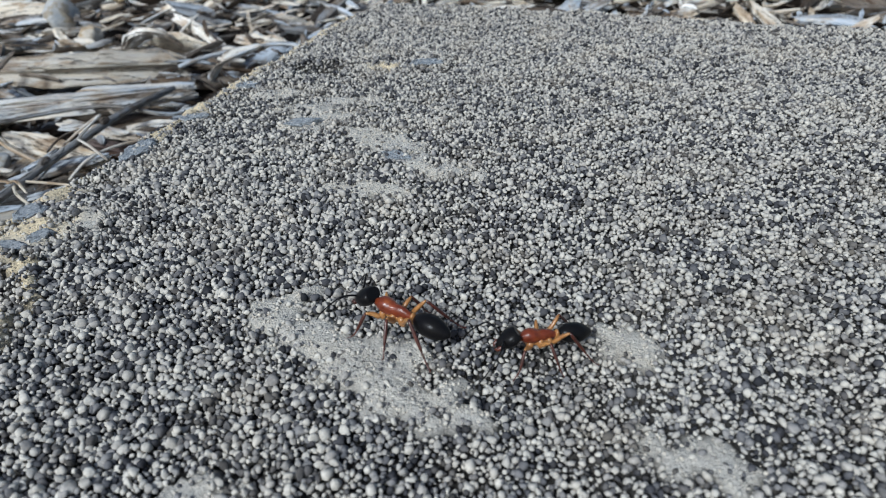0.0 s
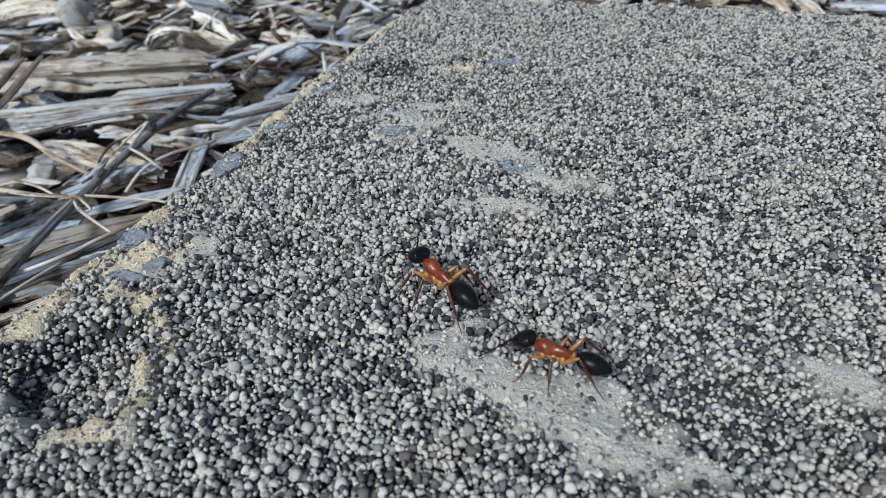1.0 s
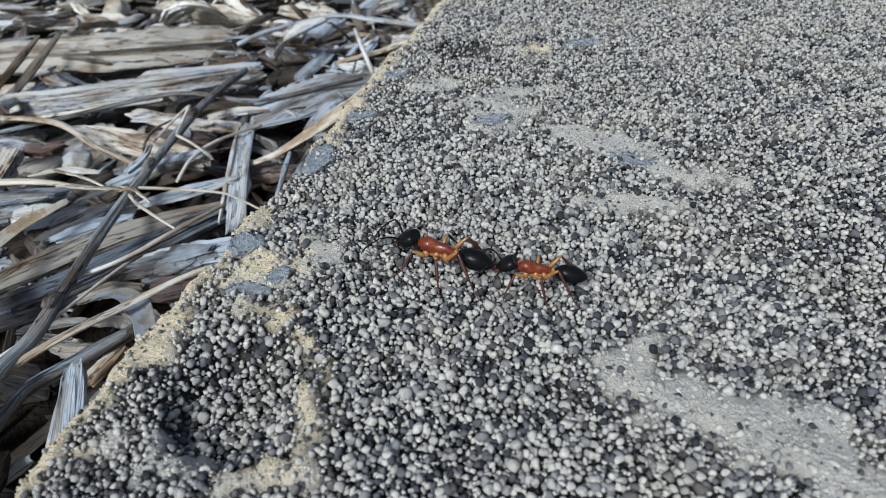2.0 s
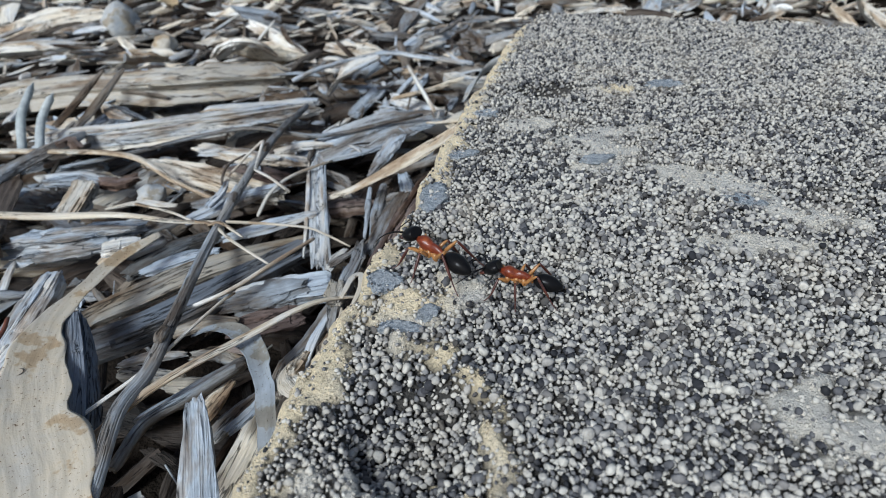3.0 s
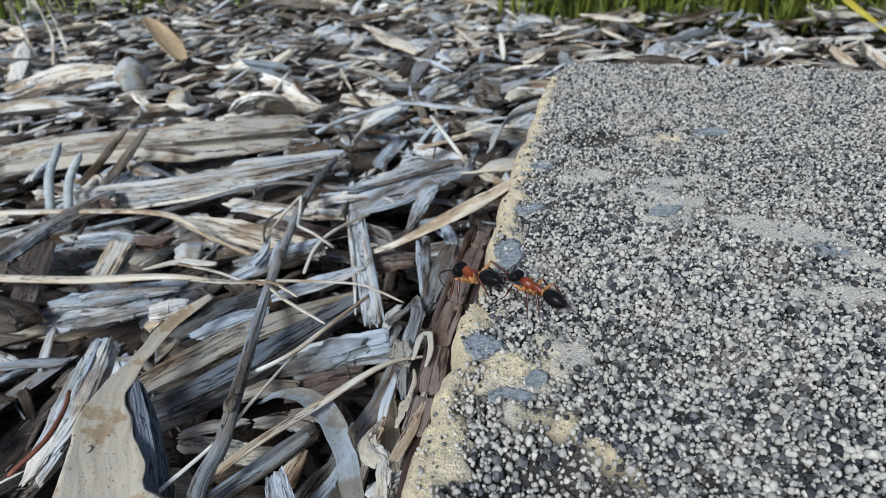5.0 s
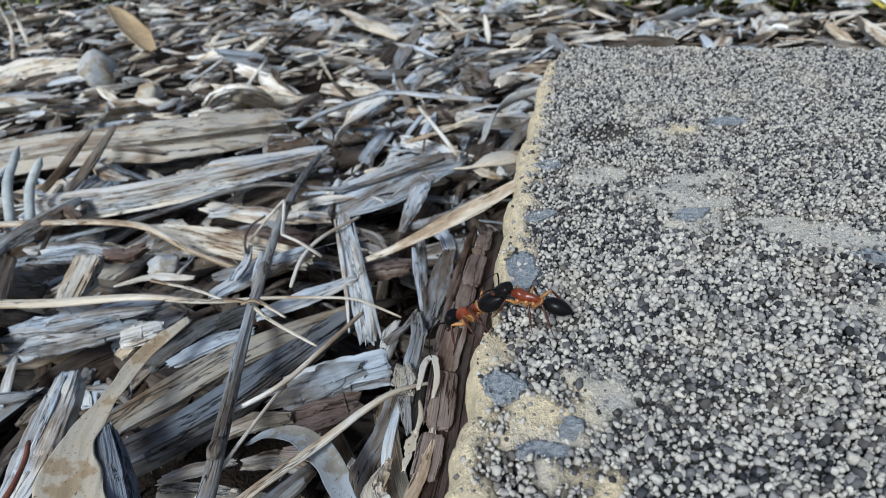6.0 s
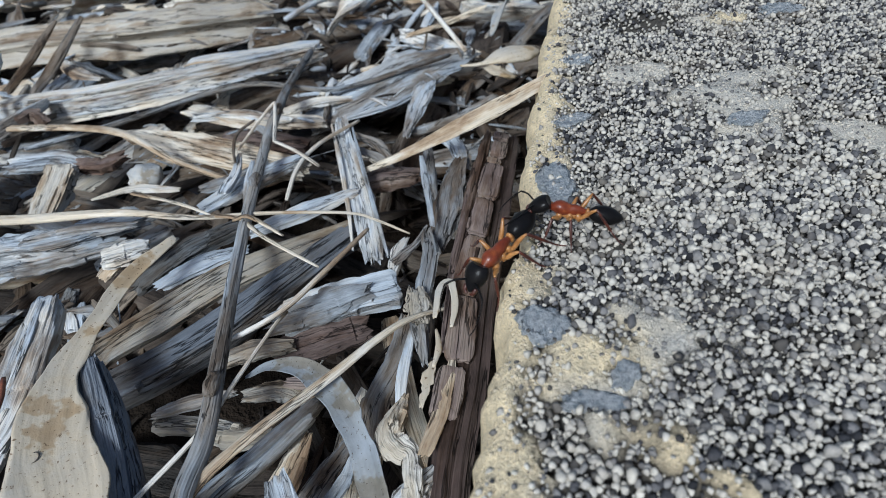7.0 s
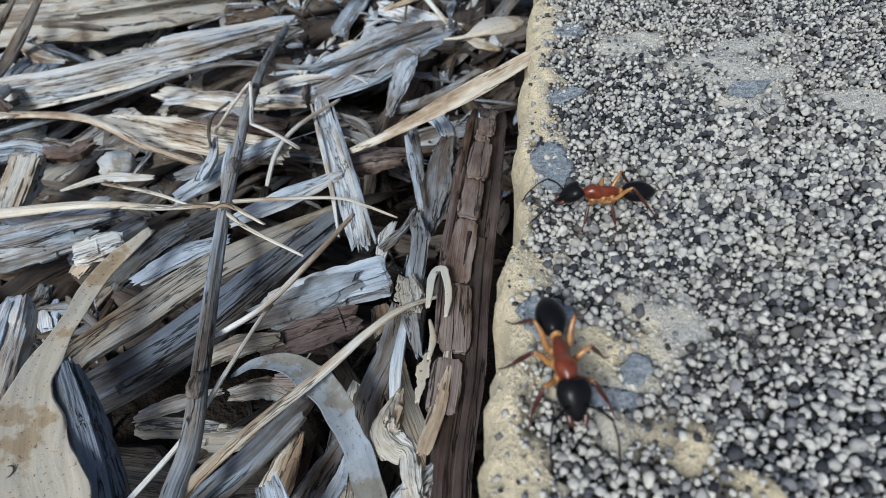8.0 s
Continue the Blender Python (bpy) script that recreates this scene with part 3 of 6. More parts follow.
def chips():
    """Mulch: the pieces near the slab one by one, those farther off as one heap."""
    rng = np.random.default_rng(77)
    count = 0
    for k in range(1100):
        if count >= 300:
            break
        x, y = rng.uniform(-18, -3), rng.uniform(4.5, 26)
        L = float(np.clip(rng.lognormal(math.log(2.1), 0.45), 0.7, 5.0))
        yaw = radians(rng.normal(22, 42))
        dx, dy = math.cos(yaw) * L / 2, math.sin(yaw) * L / 2
        if not all(off_slab(x + q * dx, y + q * dy, 0.35) for q in (-1, 0, 1)):
            continue
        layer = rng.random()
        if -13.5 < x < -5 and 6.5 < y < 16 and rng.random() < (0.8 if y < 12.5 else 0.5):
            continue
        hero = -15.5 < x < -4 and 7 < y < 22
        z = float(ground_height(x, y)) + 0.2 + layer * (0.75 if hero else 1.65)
        tilt = rng.normal(0, 0.10) * L / 2
        w = float(np.clip(L * rng.uniform(0.10, 0.30), 0.12, 1.0))
        bend = rng.normal(0, 0.02) * L
        pts = [(x - dx, y - dy, z - tilt), (x - bend * math.sin(yaw), y + bend * math.cos(yaw), z + rng.normal(0, 0.03) * L), (x + dx, y + dy, z + tilt)]
        tone = float(rng.choice((0.12, 0.28, 0.42, 0.52, 0.60, 0.72, 0.86), p=(0.16, 0.22, 0.14, 0.10, 0.14, 0.12, 0.12))) + rng.normal(0, 0.03)
        # Low chips in the gaps by the slab: shade put into their tone.
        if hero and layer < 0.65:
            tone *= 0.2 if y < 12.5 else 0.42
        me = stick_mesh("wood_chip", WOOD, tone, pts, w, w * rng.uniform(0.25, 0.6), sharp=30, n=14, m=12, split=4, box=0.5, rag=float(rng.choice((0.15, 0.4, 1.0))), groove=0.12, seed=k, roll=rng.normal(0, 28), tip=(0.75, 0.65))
        word = "pale tan" if tone > 0.7 else "silver-grey weathered" if tone > 0.5 else "grey-brown" if tone > 0.35 else "dark-brown"
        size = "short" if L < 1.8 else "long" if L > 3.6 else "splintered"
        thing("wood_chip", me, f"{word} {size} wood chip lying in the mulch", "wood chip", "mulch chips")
        count += 1
    V, F, C, T, n0 = [], [], [], [], 0
    for k in range(11500):
        tiny = k % 3 == 0
        y = 3 + 66 * rng.random() ** 1.05
        x = rng.uniform(-10 - 0.75 * y, 10 + 0.75 * y)
        L = float(np.clip(rng.lognormal(math.log(0.45 if tiny else 1.0 if y > 24 else 1.4), 0.5), 0.22, 5.0))
        flake = rng.random() < 0.2
        yaw = radians(rng.normal(18, 48))
        dx, dy = math.cos(yaw) * L / 2, math.sin(yaw) * L / 2
        if not all(off_slab(x + q * dx, y + q * dy, 0.25) for q in (-1, 0, 1)):
            continue
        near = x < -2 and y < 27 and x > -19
        if -13.5 < x < -5 and 6.5 < y < 16 and rng.random() < (0.8 if y < 12.5 else 0.5):
            continue
        z = float(ground_height(x, y)) + (rng.uniform(-0.1, 0.6) if near else rng.uniform(0.1, 1.9))
        tilt = rng.normal(0, 0.22 if y > 24 else 0.12) * L / 2
        w = float(np.clip(L * (rng.uniform(0.35, 0.7) if flake else rng.uniform(0.10, 0.34)), 0.08, 1.2))
        pts = [(x - dx, y - dy, z - tilt), (x + rng.normal(0, 0.015) * L, y, z + rng.normal(0, 0.015) * L), (x + dx, y + dy, z + tilt)]
        v, f, co = stick(pts, w, w * rng.uniform(0.2, 0.6), n=4 if y > 24 else 6, m=6 if y > 24 else 8, split=2, box=0.6, rag=0.8, groove=0.2, seed=5000 + k, roll=rng.normal(0, 35), tip=(0.6, 0.4))
        # Heap chips near the slab draw darker tones, standing in for shade in gaps.
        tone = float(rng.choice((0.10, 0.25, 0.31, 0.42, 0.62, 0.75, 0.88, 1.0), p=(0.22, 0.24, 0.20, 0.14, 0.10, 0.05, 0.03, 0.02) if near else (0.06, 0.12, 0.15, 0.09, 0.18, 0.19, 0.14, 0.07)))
        V.append(v)
        F += [tuple(i + n0 for i in q) for q in f]
        C.append(co)
        # Near tones are cut again: gap shade carried by the chips' colour.
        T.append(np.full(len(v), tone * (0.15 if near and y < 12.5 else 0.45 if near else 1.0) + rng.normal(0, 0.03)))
        n0 += len(v)
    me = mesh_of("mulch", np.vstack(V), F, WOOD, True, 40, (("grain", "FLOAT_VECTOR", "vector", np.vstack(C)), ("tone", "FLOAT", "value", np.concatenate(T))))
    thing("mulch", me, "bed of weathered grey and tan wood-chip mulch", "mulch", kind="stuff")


# ---- pieces in the mulch ----
def piece(name, label, category, mat, tone, points, width, height=None, group="", **kw):
    return thing(name, stick_mesh(name, mat, tone, points, width, height, **kw), label, category, group)


def pieces():
    piece("wood_splinter", "long silver-grey weathered wood splinter with tan edge", "wood splinter", PALEWOOD, 0.66, [(-17.1, 19.7, -2.9), (-14.4, 19.3, -2.6), (-12.1, 19.9, -2.6), (-9.3, 21.2, -2.9)],
          [0.88, 1.26, 1.26, 0.63], 0.53, n=64, m=36, box=0.55, rag=0.8, groove=0.14, lump=0.09, seed=1, sharp=30, split=16)
    piece("wood_block", "thick pale weathered block of wood in the mulch", "wood piece", TANWOOD, 0.78, [(-22.1, 24.1, -3.2), (-17.7, 23.4, -2.6), (-14, 23.3, -2.6), (-10.8, 24.3, -3)],
          [1.70, 1.98, 1.89, 1.13], 0.94, n=64, m=36, box=0.5, rag=0.6, groove=0.13, lump=0.10, seed=2, sharp=30, split=16)
    piece("bark_plate", "flat blue-grey plate of split bark", "bark", WOOD, 0.50, [(-8.9, 18, -3.2), (-7.9, 18.1, -2.8), (-6.6, 19, -2.7), (-5, 20.3, -3)],
          [0.8, 1.5, 1.5, 0.7], 0.3, n=64, m=36, box=0.5, rag=0.6, groove=0.16, lump=0.10, seed=3, roll=20, sharp=30, split=16)
    piece("stalk", "thin long brown dry stalk", "stalk", STRAW, 0.42, [(-15.3, 16.8, -2.5), (-13.3, 16.9, -2.2), (-11.4, 17.9, -2.2), (-10.2, 18.3, -2.3), (-8.4, 18, -2.5), (-6.4, 18.8, -2.5), (-5.5, 19.4, -2.6)],
          [0.10, 0.13, 0.13, 0.10], 0.12, n=40, m=8, box=1.0, rag=0.2, groove=0.03, seed=4)
    piece("pale_strip", "pale tan strip of dry stem", "dry stem", STRAW, 0.86, [(-20, 18.3, -2.5), (-17.6, 17.8, -2.35), (-15.4, 17.2, -2.2), (-13.6, 16.3, -1.9), (-12.6, 15.8, -1.9), (-11.7, 15.2, -2.2), (-10.9, 14.9, -2.5), (-10.1, 14.7, -2.8)],
          [0.21, 0.25, 0.23, 0.18, 0.14], 0.10, n=36, m=10, box=0.8, rag=0.5, groove=0.06, seed=5)
    piece("bent_twig", "thin white twig bent at a sharp angle", "twig", STRAW, 0.98, [(-10.4, 15.4, -2.3), (-9.9, 15.95, -1.95), (-9.62, 16.27, -1.8), (-9.59, 16.2, -1.8), (-9.52, 15.4, -1.8), (-9.5, 14.85, -1.85), (-9.44, 14.78, -1.87), (-9.1, 14.6, -2.0), (-8.7, 14.45, -2.3)],
          [0.04, 0.06, 0.08, 0.08, 0.08, 0.08], 0.07, n=60, m=8, box=1.0, rag=0.2, groove=0.03, seed=6)
    piece("dark_twig", "dark grey dead twig lying across the mulch", "twig", WOOD, 0.42, [(-9.1, 20.1, -2.4), (-9.5, 17.8, -2.2), (-9.7, 15.9, -2.1), (-9.8, 13.3, -2), (-9.8, 11.3, -1.9), (-9.8, 9.5, -1.9), (-9.8, 8.3, -1.9), (-9.9, 7.4, -1.8), (-9.77, 6.2, -1.85), (-9.82, 5.46, -1.85)],
          [0.15, 0.19, 0.20, 0.21, 0.22, 0.235, 0.25, 0.27], 0.2, n=90, m=16, box=1.0, rag=0.4, groove=0.10, lump=0.09, seed=7, sharp=50)
    piece("fibre_chip", "silver-grey frayed chip of split wood", "wood chip", PALEWOOD, 0.64, [(-8.3, 16.4, -2.5), (-8.1, 14.6, -2.5), (-7.9, 13.3, -2.6), (-7.82, 12.35, -2.75)],
          [0.24, 0.36, 0.46, 0.40], 0.16, n=64, m=36, box=0.5, rag=1.1, groove=0.2, lump=0.06, seed=8, sharp=30, split=16)
    piece("flat_straw", "flat tan dry blade leaning on the slab edge", "dry blade", STRAW, 0.84, [(-8.01, 14.45, -2.6), (-7.1, 14.29, -2.2), (-6.06, 13.73, -1.4), (-5.35, 13.28, -0.8), (-4.68, 12.72, -0.1)],
          [0.10, 0.22, 0.32, 0.34, 0.22], [0.05, 0.06, 0.07, 0.07, 0.05], n=50, m=24, box=0.7, rag=0.8, groove=0.07, cup=0.12, roll=[25, 40, 45], seed=9, sharp=30, split=5)
    piece("square_chip", "grey-white squarish chip of bark with cracked face", "bark chip", PALEWOOD, 0.60, [(-9.21, 10.75, -2.65), (-8.49, 10.92, -2.6), (-7.41, 11.15, -2.6)],
          [0.55, 0.62, 0.66], 0.30, n=56, m=36, box=0.36, rag=0.10, groove=0.05, lump=0.07, seed=10, roll=18, sharp=30, split=10)
    piece("bark_chip", "red-brown wedge of rough bark", "bark chip", BARK, 0.27, [(-9.27, 10.39, -2.95), (-8.61, 10.5, -2.85), (-8.06, 10.65, -2.9)],
          [0.40, 0.62, 0.5], 0.26, n=44, m=28, box=0.5, rag=0.4, groove=0.14, lump=0.14, seed=11, roll=15, sharp=30, split=8)
    piece("brown_chip", "brown chip of wood under the straw", "wood chip", BROWNWOOD, 0.76, [(-10.1, 10.14, -2.75), (-9.63, 10.21, -2.65), (-9.13, 10.27, -2.7)],
          [0.28, 0.36, 0.2], 0.16, n=36, m=24, box=0.5, rag=0.7, groove=0.08, lump=0.08, seed=160, roll=10, sharp=30, split=8)
    piece("blue_splinter", "small blue-grey splinter with a frayed end", "wood splinter", WOOD, 0.58, [(-10.78, 9.41, -2.75), (-10.4, 9.46, -2.7), (-9.93, 9.61, -2.8)],
          [0.20, 0.26, 0.10], 0.10, n=36, m=20, box=0.5, rag=1.2, groove=0.12, lump=0.06, seed=161, sharp=30, split=8)
    stub = piece("twig_stub", "short brown twig stub with pale cut end", "twig", BROWNWOOD, 0.70, [(-10.91, 9.31, -2.95), (-10.37, 9.17, -2.85), (-9.79, 8.97, -2.8)],
          [0.24, 0.28, 0.24], 0.26, n=30, m=20, box=0.9, rag=0.3, groove=0.08, lump=0.1, seed=162, sharp=35)
    part("cut_end", stick_mesh("cut_end", STRAW, 0.86, [(-9.78, 8.97, -2.74), (-9.66, 8.92, -2.73)], [0.16, 0.2, 0.16], 0.2, n=6, m=16, box=1.0, rag=0.05, groove=0.04, seed=163), stub, "pale round cut end")
    piece("tan_sliver", "tan sliver of split wood standing in the gap", "wood splinter", WOOD, 0.86, [(-9.11, 7.91, -2.5), (-8.87, 8.25, -2.45), (-8.7, 8.56, -2.5)],
          [0.16, 0.22, 0.10], 0.08, n=30, m=16, box=0.5, rag=0.6, groove=0.10, seed=164, sharp=30, split=5)
    piece("tan_sliver", "tan flat chip over layered wood", "wood chip", WOOD, 0.80, [(-12.3, 12.18, -2.5), (-12.06, 12.49, -2.4), (-11.84, 12.89, -2.45)],
          [0.34, 0.42, 0.36], 0.08, n=30, m=20, box=0.42, rag=0.3, groove=0.05, seed=165, sharp=30, split=5)
    piece("brown_stick", "brown-grey round stick beside a straw", "stick", WOOD, 0.40, [(-9.96, 6.94, -2.4), (-9.77, 7.66, -2.35), (-9.22, 8.09, -2.3), (-8.64, 8.66, -2.3)],
          [0.20, 0.20, 0.16], 0.18, n=30, m=14, box=1.0, rag=0.3, groove=0.05, seed=166, sharp=45)
    piece("straw", "golden dry straw with a frayed end", "straw", STRAW, 0.88, [(-10.38, 6.78, -2), (-9.8, 7.7, -1.9), (-9.2, 8.2, -1.8), (-8.3, 8.8, -1.7), (-7.7, 9.3, -1.7), (-7.2, 9.7, -1.8), (-6.5, 10.1, -2.1)],
          [0.15, 0.15, 0.14, 0.13, 0.10, 0.04], [0.10, 0.10, 0.10, 0.09, 0.07, 0.03], n=44, m=10, box=0.9, rag=0.8, groove=0.06, seed=12)
    piece("grey_stick", "grey stick half under a straw", "stick", WOOD, 0.52, [(-10, 7.9, -2.6), (-9.3, 8.4, -2.5), (-8.6, 9, -2.5)],
          [0.26, 0.26, 0.23], 0.23, n=24, m=14, box=1.0, rag=0.3, groove=0.06, seed=13)
    piece("pale_straw", "thin whitish dry stem under a twig", "dry stem", STRAW, 0.96, [(-11.1, 7.1, -2.15), (-10.53, 7.79, -2.1), (-9.9, 8.5, -2), (-9.52, 9.29, -2), (-9.15, 10.13, -2.05), (-9.01, 10.4, -2.1)],
          [0.07, 0.07, 0.065, 0.05], 0.06, n=36, m=8, box=1.0, rag=0.2, groove=0.03, seed=14)
    piece("pale_straw", "thin whitish stem propped on the mulch", "dry stem", STRAW, 0.98, [(-9.83, 9.91, -2.05), (-9.06, 10.28, -1.95), (-8.35, 11.13, -1.95), (-7.78, 12.07, -2.1)],
          [0.09, 0.095, 0.09, 0.07], 0.08, n=30, m=8, box=1.0, rag=0.3, groove=0.04, seed=15)
    piece("curled_leaf", "pale grey curled gum leaf with torn end", "leaf", LEAF, 0.51, [(-9.47, 9.34, -2.15), (-9.15, 9.39, -2.05), (-8.64, 9.18, -1.95), (-8.23, 8.64, -1.95), (-7.95, 8, -2), (-7.82, 7.43, -2.1), (-7.75, 7.02, -2.25), (-7.67, 6.6, -2.4)],
          [0.10, 0.30, 0.42, 0.40, 0.40, 0.38, 0.34], [0.01, 0.02, 0.025, 0.025, 0.025, 0.02], tear=0.25, n=80, m=20, box=0.8, rag=0.5, groove=0.02, lump=0.04, cup=0.30, roll=[-10, 5, 20, 30, 35], seed=16, tip=(0.5, 0.9))
    piece("gum_leaf", "long pale gum leaf, brown-blotched and torn", "leaf", LEAF, 0.86, [(-10.88, 12.08, -1.8), (-11.33, 11.29, -1.76), (-11.57, 10.47, -1.74), (-11.68, 9.9, -1.72), (-11.71, 9.39, -1.72), (-11.60, 8.76, -1.72), (-11.48, 8.25, -1.72), (-11.26, 7.78, -1.73), (-11.04, 7.22, -1.75), (-10.46, 6.36, -1.78), (-10.14, 5.59, -1.8)],
          [0.18, 0.24, 0.26, 0.30, 0.46, 0.86, 1.22, 1.4, 1.5, 1.5, 1.4], 0.025, tear=0.30, n=110, m=24, box=0.8, rag=0.3, groove=0.03, lump=0.035, cup=0.10, roll=[-25, -22, -14, -6, 0], seed=19)
    piece("wood_chunk", "dark blue-grey chunk of split wood", "wood piece", GREYWOOD, 0.67, [(-11.53, 9.74, -2), (-11.15, 8.92, -2.05), (-10.8, 8.1, -2.15), (-10.6, 7.42, -2.3)],
          [0.28, 0.40, 0.46, 0.46], 0.45, n=50, m=28, box=0.5, rag=0.5, groove=0.12, lump=0.06, seed=20, sharp=30, split=10)
    piece("pale_plank", "pale brown split plank in the mulch", "wood piece", BROWNWOOD, 0.82, [(-12.11, 10.27, -2.7), (-11.86, 10.57, -2.62), (-11.19, 11.04, -2.58), (-10.09, 11.86, -2.55), (-8.94, 12.46, -2.6), (-8.02, 13.02, -2.75)],
          [0.40, 0.52, 0.55, 0.50, 0.42, 0.3], 0.16, n=64, m=32, box=0.42, rag=0.5, groove=0.05, lump=0.05, seed=21, roll=16, sharp=30, split=8)
    piece("grey_plank", "long dark blue-grey plank of weathered wood", "wood piece", GREYWOOD, 0.60, [(-12.3, 9.49, -2.95), (-11.77, 9.87, -2.85), (-10.55, 10.56, -2.8), (-9.28, 11.73, -2.8), (-8.5, 12.55, -2.85), (-7.82, 13.24, -2.95)],
          [0.50, 0.60, 0.62, 0.58, 0.5, 0.4], 0.5, n=64, m=32, box=0.55, rag=0.5, groove=0.04, lump=0.04, seed=22, roll=12, sharp=35, split=5)
    piece("white_chunk", "bleached white chunk of cracked wood", "wood piece", PALEWOOD, 0.63, [(-12.76, 11.32, -2.2), (-12.58, 10.12, -2.1), (-12.49, 9.06, -2.1), (-12.62, 8.63, -2.2)],
          [0.40, 0.58, 0.60, 0.42], 0.30, n=50, m=32, box=0.42, rag=0.35, groove=0.05, lump=0.08, seed=23, sharp=30, split=9)
    piece("split_plank", "grey-brown plank split into layers", "wood piece", WOOD, 0.55, [(-14.7, 13.6, -2.8), (-13.4, 13.4, -2.6), (-12.4, 14, -2.8)],
          [0.73, 0.73, 0.44], 0.29, n=64, m=36, box=0.5, rag=0.9, groove=0.2, lump=0.07, seed=24, sharp=30, split=16)
    piece("split_plank", "grey-brown plank split into layers", "wood piece", WOOD, 0.5, [(-14.6, 13.1, -2.9), (-13.6, 13.1, -2.8), (-12.7, 13.4, -2.9)],
          [0.60, 0.60, 0.36], 0.30, n=64, m=36, box=0.5, rag=0.9, groove=0.2, lump=0.07, seed=25, sharp=30, split=16)
    piece("wood_stub", "short tan stub of sawn wood", "wood piece", TANWOOD, 0.76, [(-14.35, 14.5, -2.95), (-14.1, 15.7, -2.5)],
          [0.6, 0.66, 0.66], 0.4, n=64, m=36, box=0.45, rag=0.15, groove=0.1, seed=26, sharp=30, split=16)
    piece("pale_chip", "pale tan flat wood chip", "wood chip", WOOD, 0.8, [(-13.2, 17.2, -2.7), (-11.4, 15.9, -2.5), (-9.4, 15.1, -2.7)],
          [0.35, 0.85, 0.60], 0.20, roll=18, n=44, m=28, box=0.55, rag=0.7, groove=0.1, seed=28, sharp=30, split=6)
    piece("pale_chip", "pale tan flat wood chip", "wood chip", WOOD, 0.77, [(-12, 18.3, -2.8), (-10.5, 17.5, -2.8), (-8.9, 17.4, -3)],
          [0.46, 0.57, 0.40], 0.20, n=44, m=28, box=0.55, rag=0.5, groove=0.1, seed=29, sharp=30, split=6)
    piece("rusty_chip", "rust-brown rotten wood chip", "wood chip", BARK, 0.22, [(-11, 17.1, -3), (-10.1, 16.7, -2.9), (-9.2, 16.4, -3)],
          [0.42, 0.53, 0.42], 0.32, n=18, m=16, box=0.7, rag=0.4, groove=0.14, lump=0.12, seed=30, sharp=40)
    piece("thorn", "upright grey-green curved thorn", "thorn", HORN, 0.6, [(-17.1, 18.2, -2.6), (-17.2, 19, -1.8), (-17.1, 20, -1.2)],
          [0.26, 0.26, 0.16], 0.23, n=20, m=10, box=1.0, rag=0.0, groove=0.02, seed=31, tip=(1, 0.2))
    piece("thorn", "upright grey-green curved thorn", "thorn", HORN, 0.6, [(-16.6, 18.2, -2.6), (-16.7, 19, -2), (-16.4, 19.6, -1.4)],
          [0.25, 0.25, 0.15], 0.23, n=20, m=10, box=1.0, rag=0.0, groove=0.02, seed=32, tip=(1, 0.2))
    piece("brown_spike", "dark brown slanting wood spike", "wood splinter", WOOD, 0.26, [(-17.3, 20.6, -2.8), (-16.6, 21, -2.2), (-16, 22, -1.6)],
          [0.34, 0.31, 0.14], [0.20, 0.18, 0.08], n=20, m=12, box=0.7, rag=0.3, groove=0.12, seed=33, sharp=40)
    piece("brown_spike", "dark brown slanting wood spike", "wood splinter", WOOD, 0.3, [(-16.5, 20.1, -2.8), (-15.8, 20.4, -2.2), (-15.2, 21.8, -1.5)],
          [0.37, 0.33, 0.15], [0.22, 0.20, 0.09], n=20, m=12, box=0.7, rag=0.3, groove=0.12, seed=34, sharp=40)
    piece("white_twig", "short straight white twig", "twig", STRAW, 1.0, [(-5.93, 23.06, -2.3), (-5.51, 20.86, -2.3), (-5.12, 19.14, -2.4)],
          [0.15, 0.15, 0.13], 0.13, n=16, m=8, box=1.0, rag=0.2, groove=0.03, seed=35)
    piece("red_twig", "thin red-brown twig over a pale chunk", "twig", RUSTY, 0.17, [(-12.5, 7.8, -1.6), (-12.2, 8.3, -1.5), (-12.2, 8.9, -1.5), (-12.3, 9.3, -1.5)],
          [0.08, 0.08, 0.07, 0.06], 0.07, n=24, m=8, box=1.0, rag=0.3, groove=0.05, lump=0.1, seed=36)
    piece("white_chip", "bleached long chip of wood", "wood chip", PALEWOOD, 0.70, [(-12.6, 8.5, -2.2), (-12.5, 9.4, -2.1), (-12.6, 10.7, -2.2)],
          [0.50, 0.63, 0.44], 0.19, n=64, m=36, box=0.5, rag=0.8, groove=0.14, seed=37, sharp=30, split=16)
    piece("grey_splinter", "thin silver splinter beside the slab", "wood splinter", WOOD, 0.62, [(-7.2, 9.9, -2.2), (-7.4, 9.1, -2.2), (-7.5, 8.5, -2.3)],
          [0.10, 0.16, 0.13], 0.08, n=20, m=14, box=0.6, rag=1.0, groove=0.18, seed=39, sharp=35)
    piece("grey_splinter", "tan-grey splinter leaning in the mulch", "wood splinter", WOOD, 0.48, [(-6.5, 15, -2.6), (-6.6, 13.5, -2.5), (-6.6, 12.4, -2.6)],
          [0.19, 0.27, 0.22], 0.11, n=20, m=14, box=0.6, rag=0.9, groove=0.2, lump=0.1, seed=41, sharp=35)
    piece("pointed_chip", "silver-grey pointed chip standing in the mulch", "wood chip", WOOD, 0.56, [(-8.89, 7.6, -1.95), (-8.72, 7.04, -2), (-8.57, 6.46, -2.1), (-8.38, 5.71, -2.2), (-8.27, 5.08, -2.35)],
          [0.30, 0.42, 0.50, 0.52, 0.50], 0.26, n=50, m=32, box=0.42, rag=0.5, groove=0.09, lump=0.04, seed=43, sharp=30, split=8)
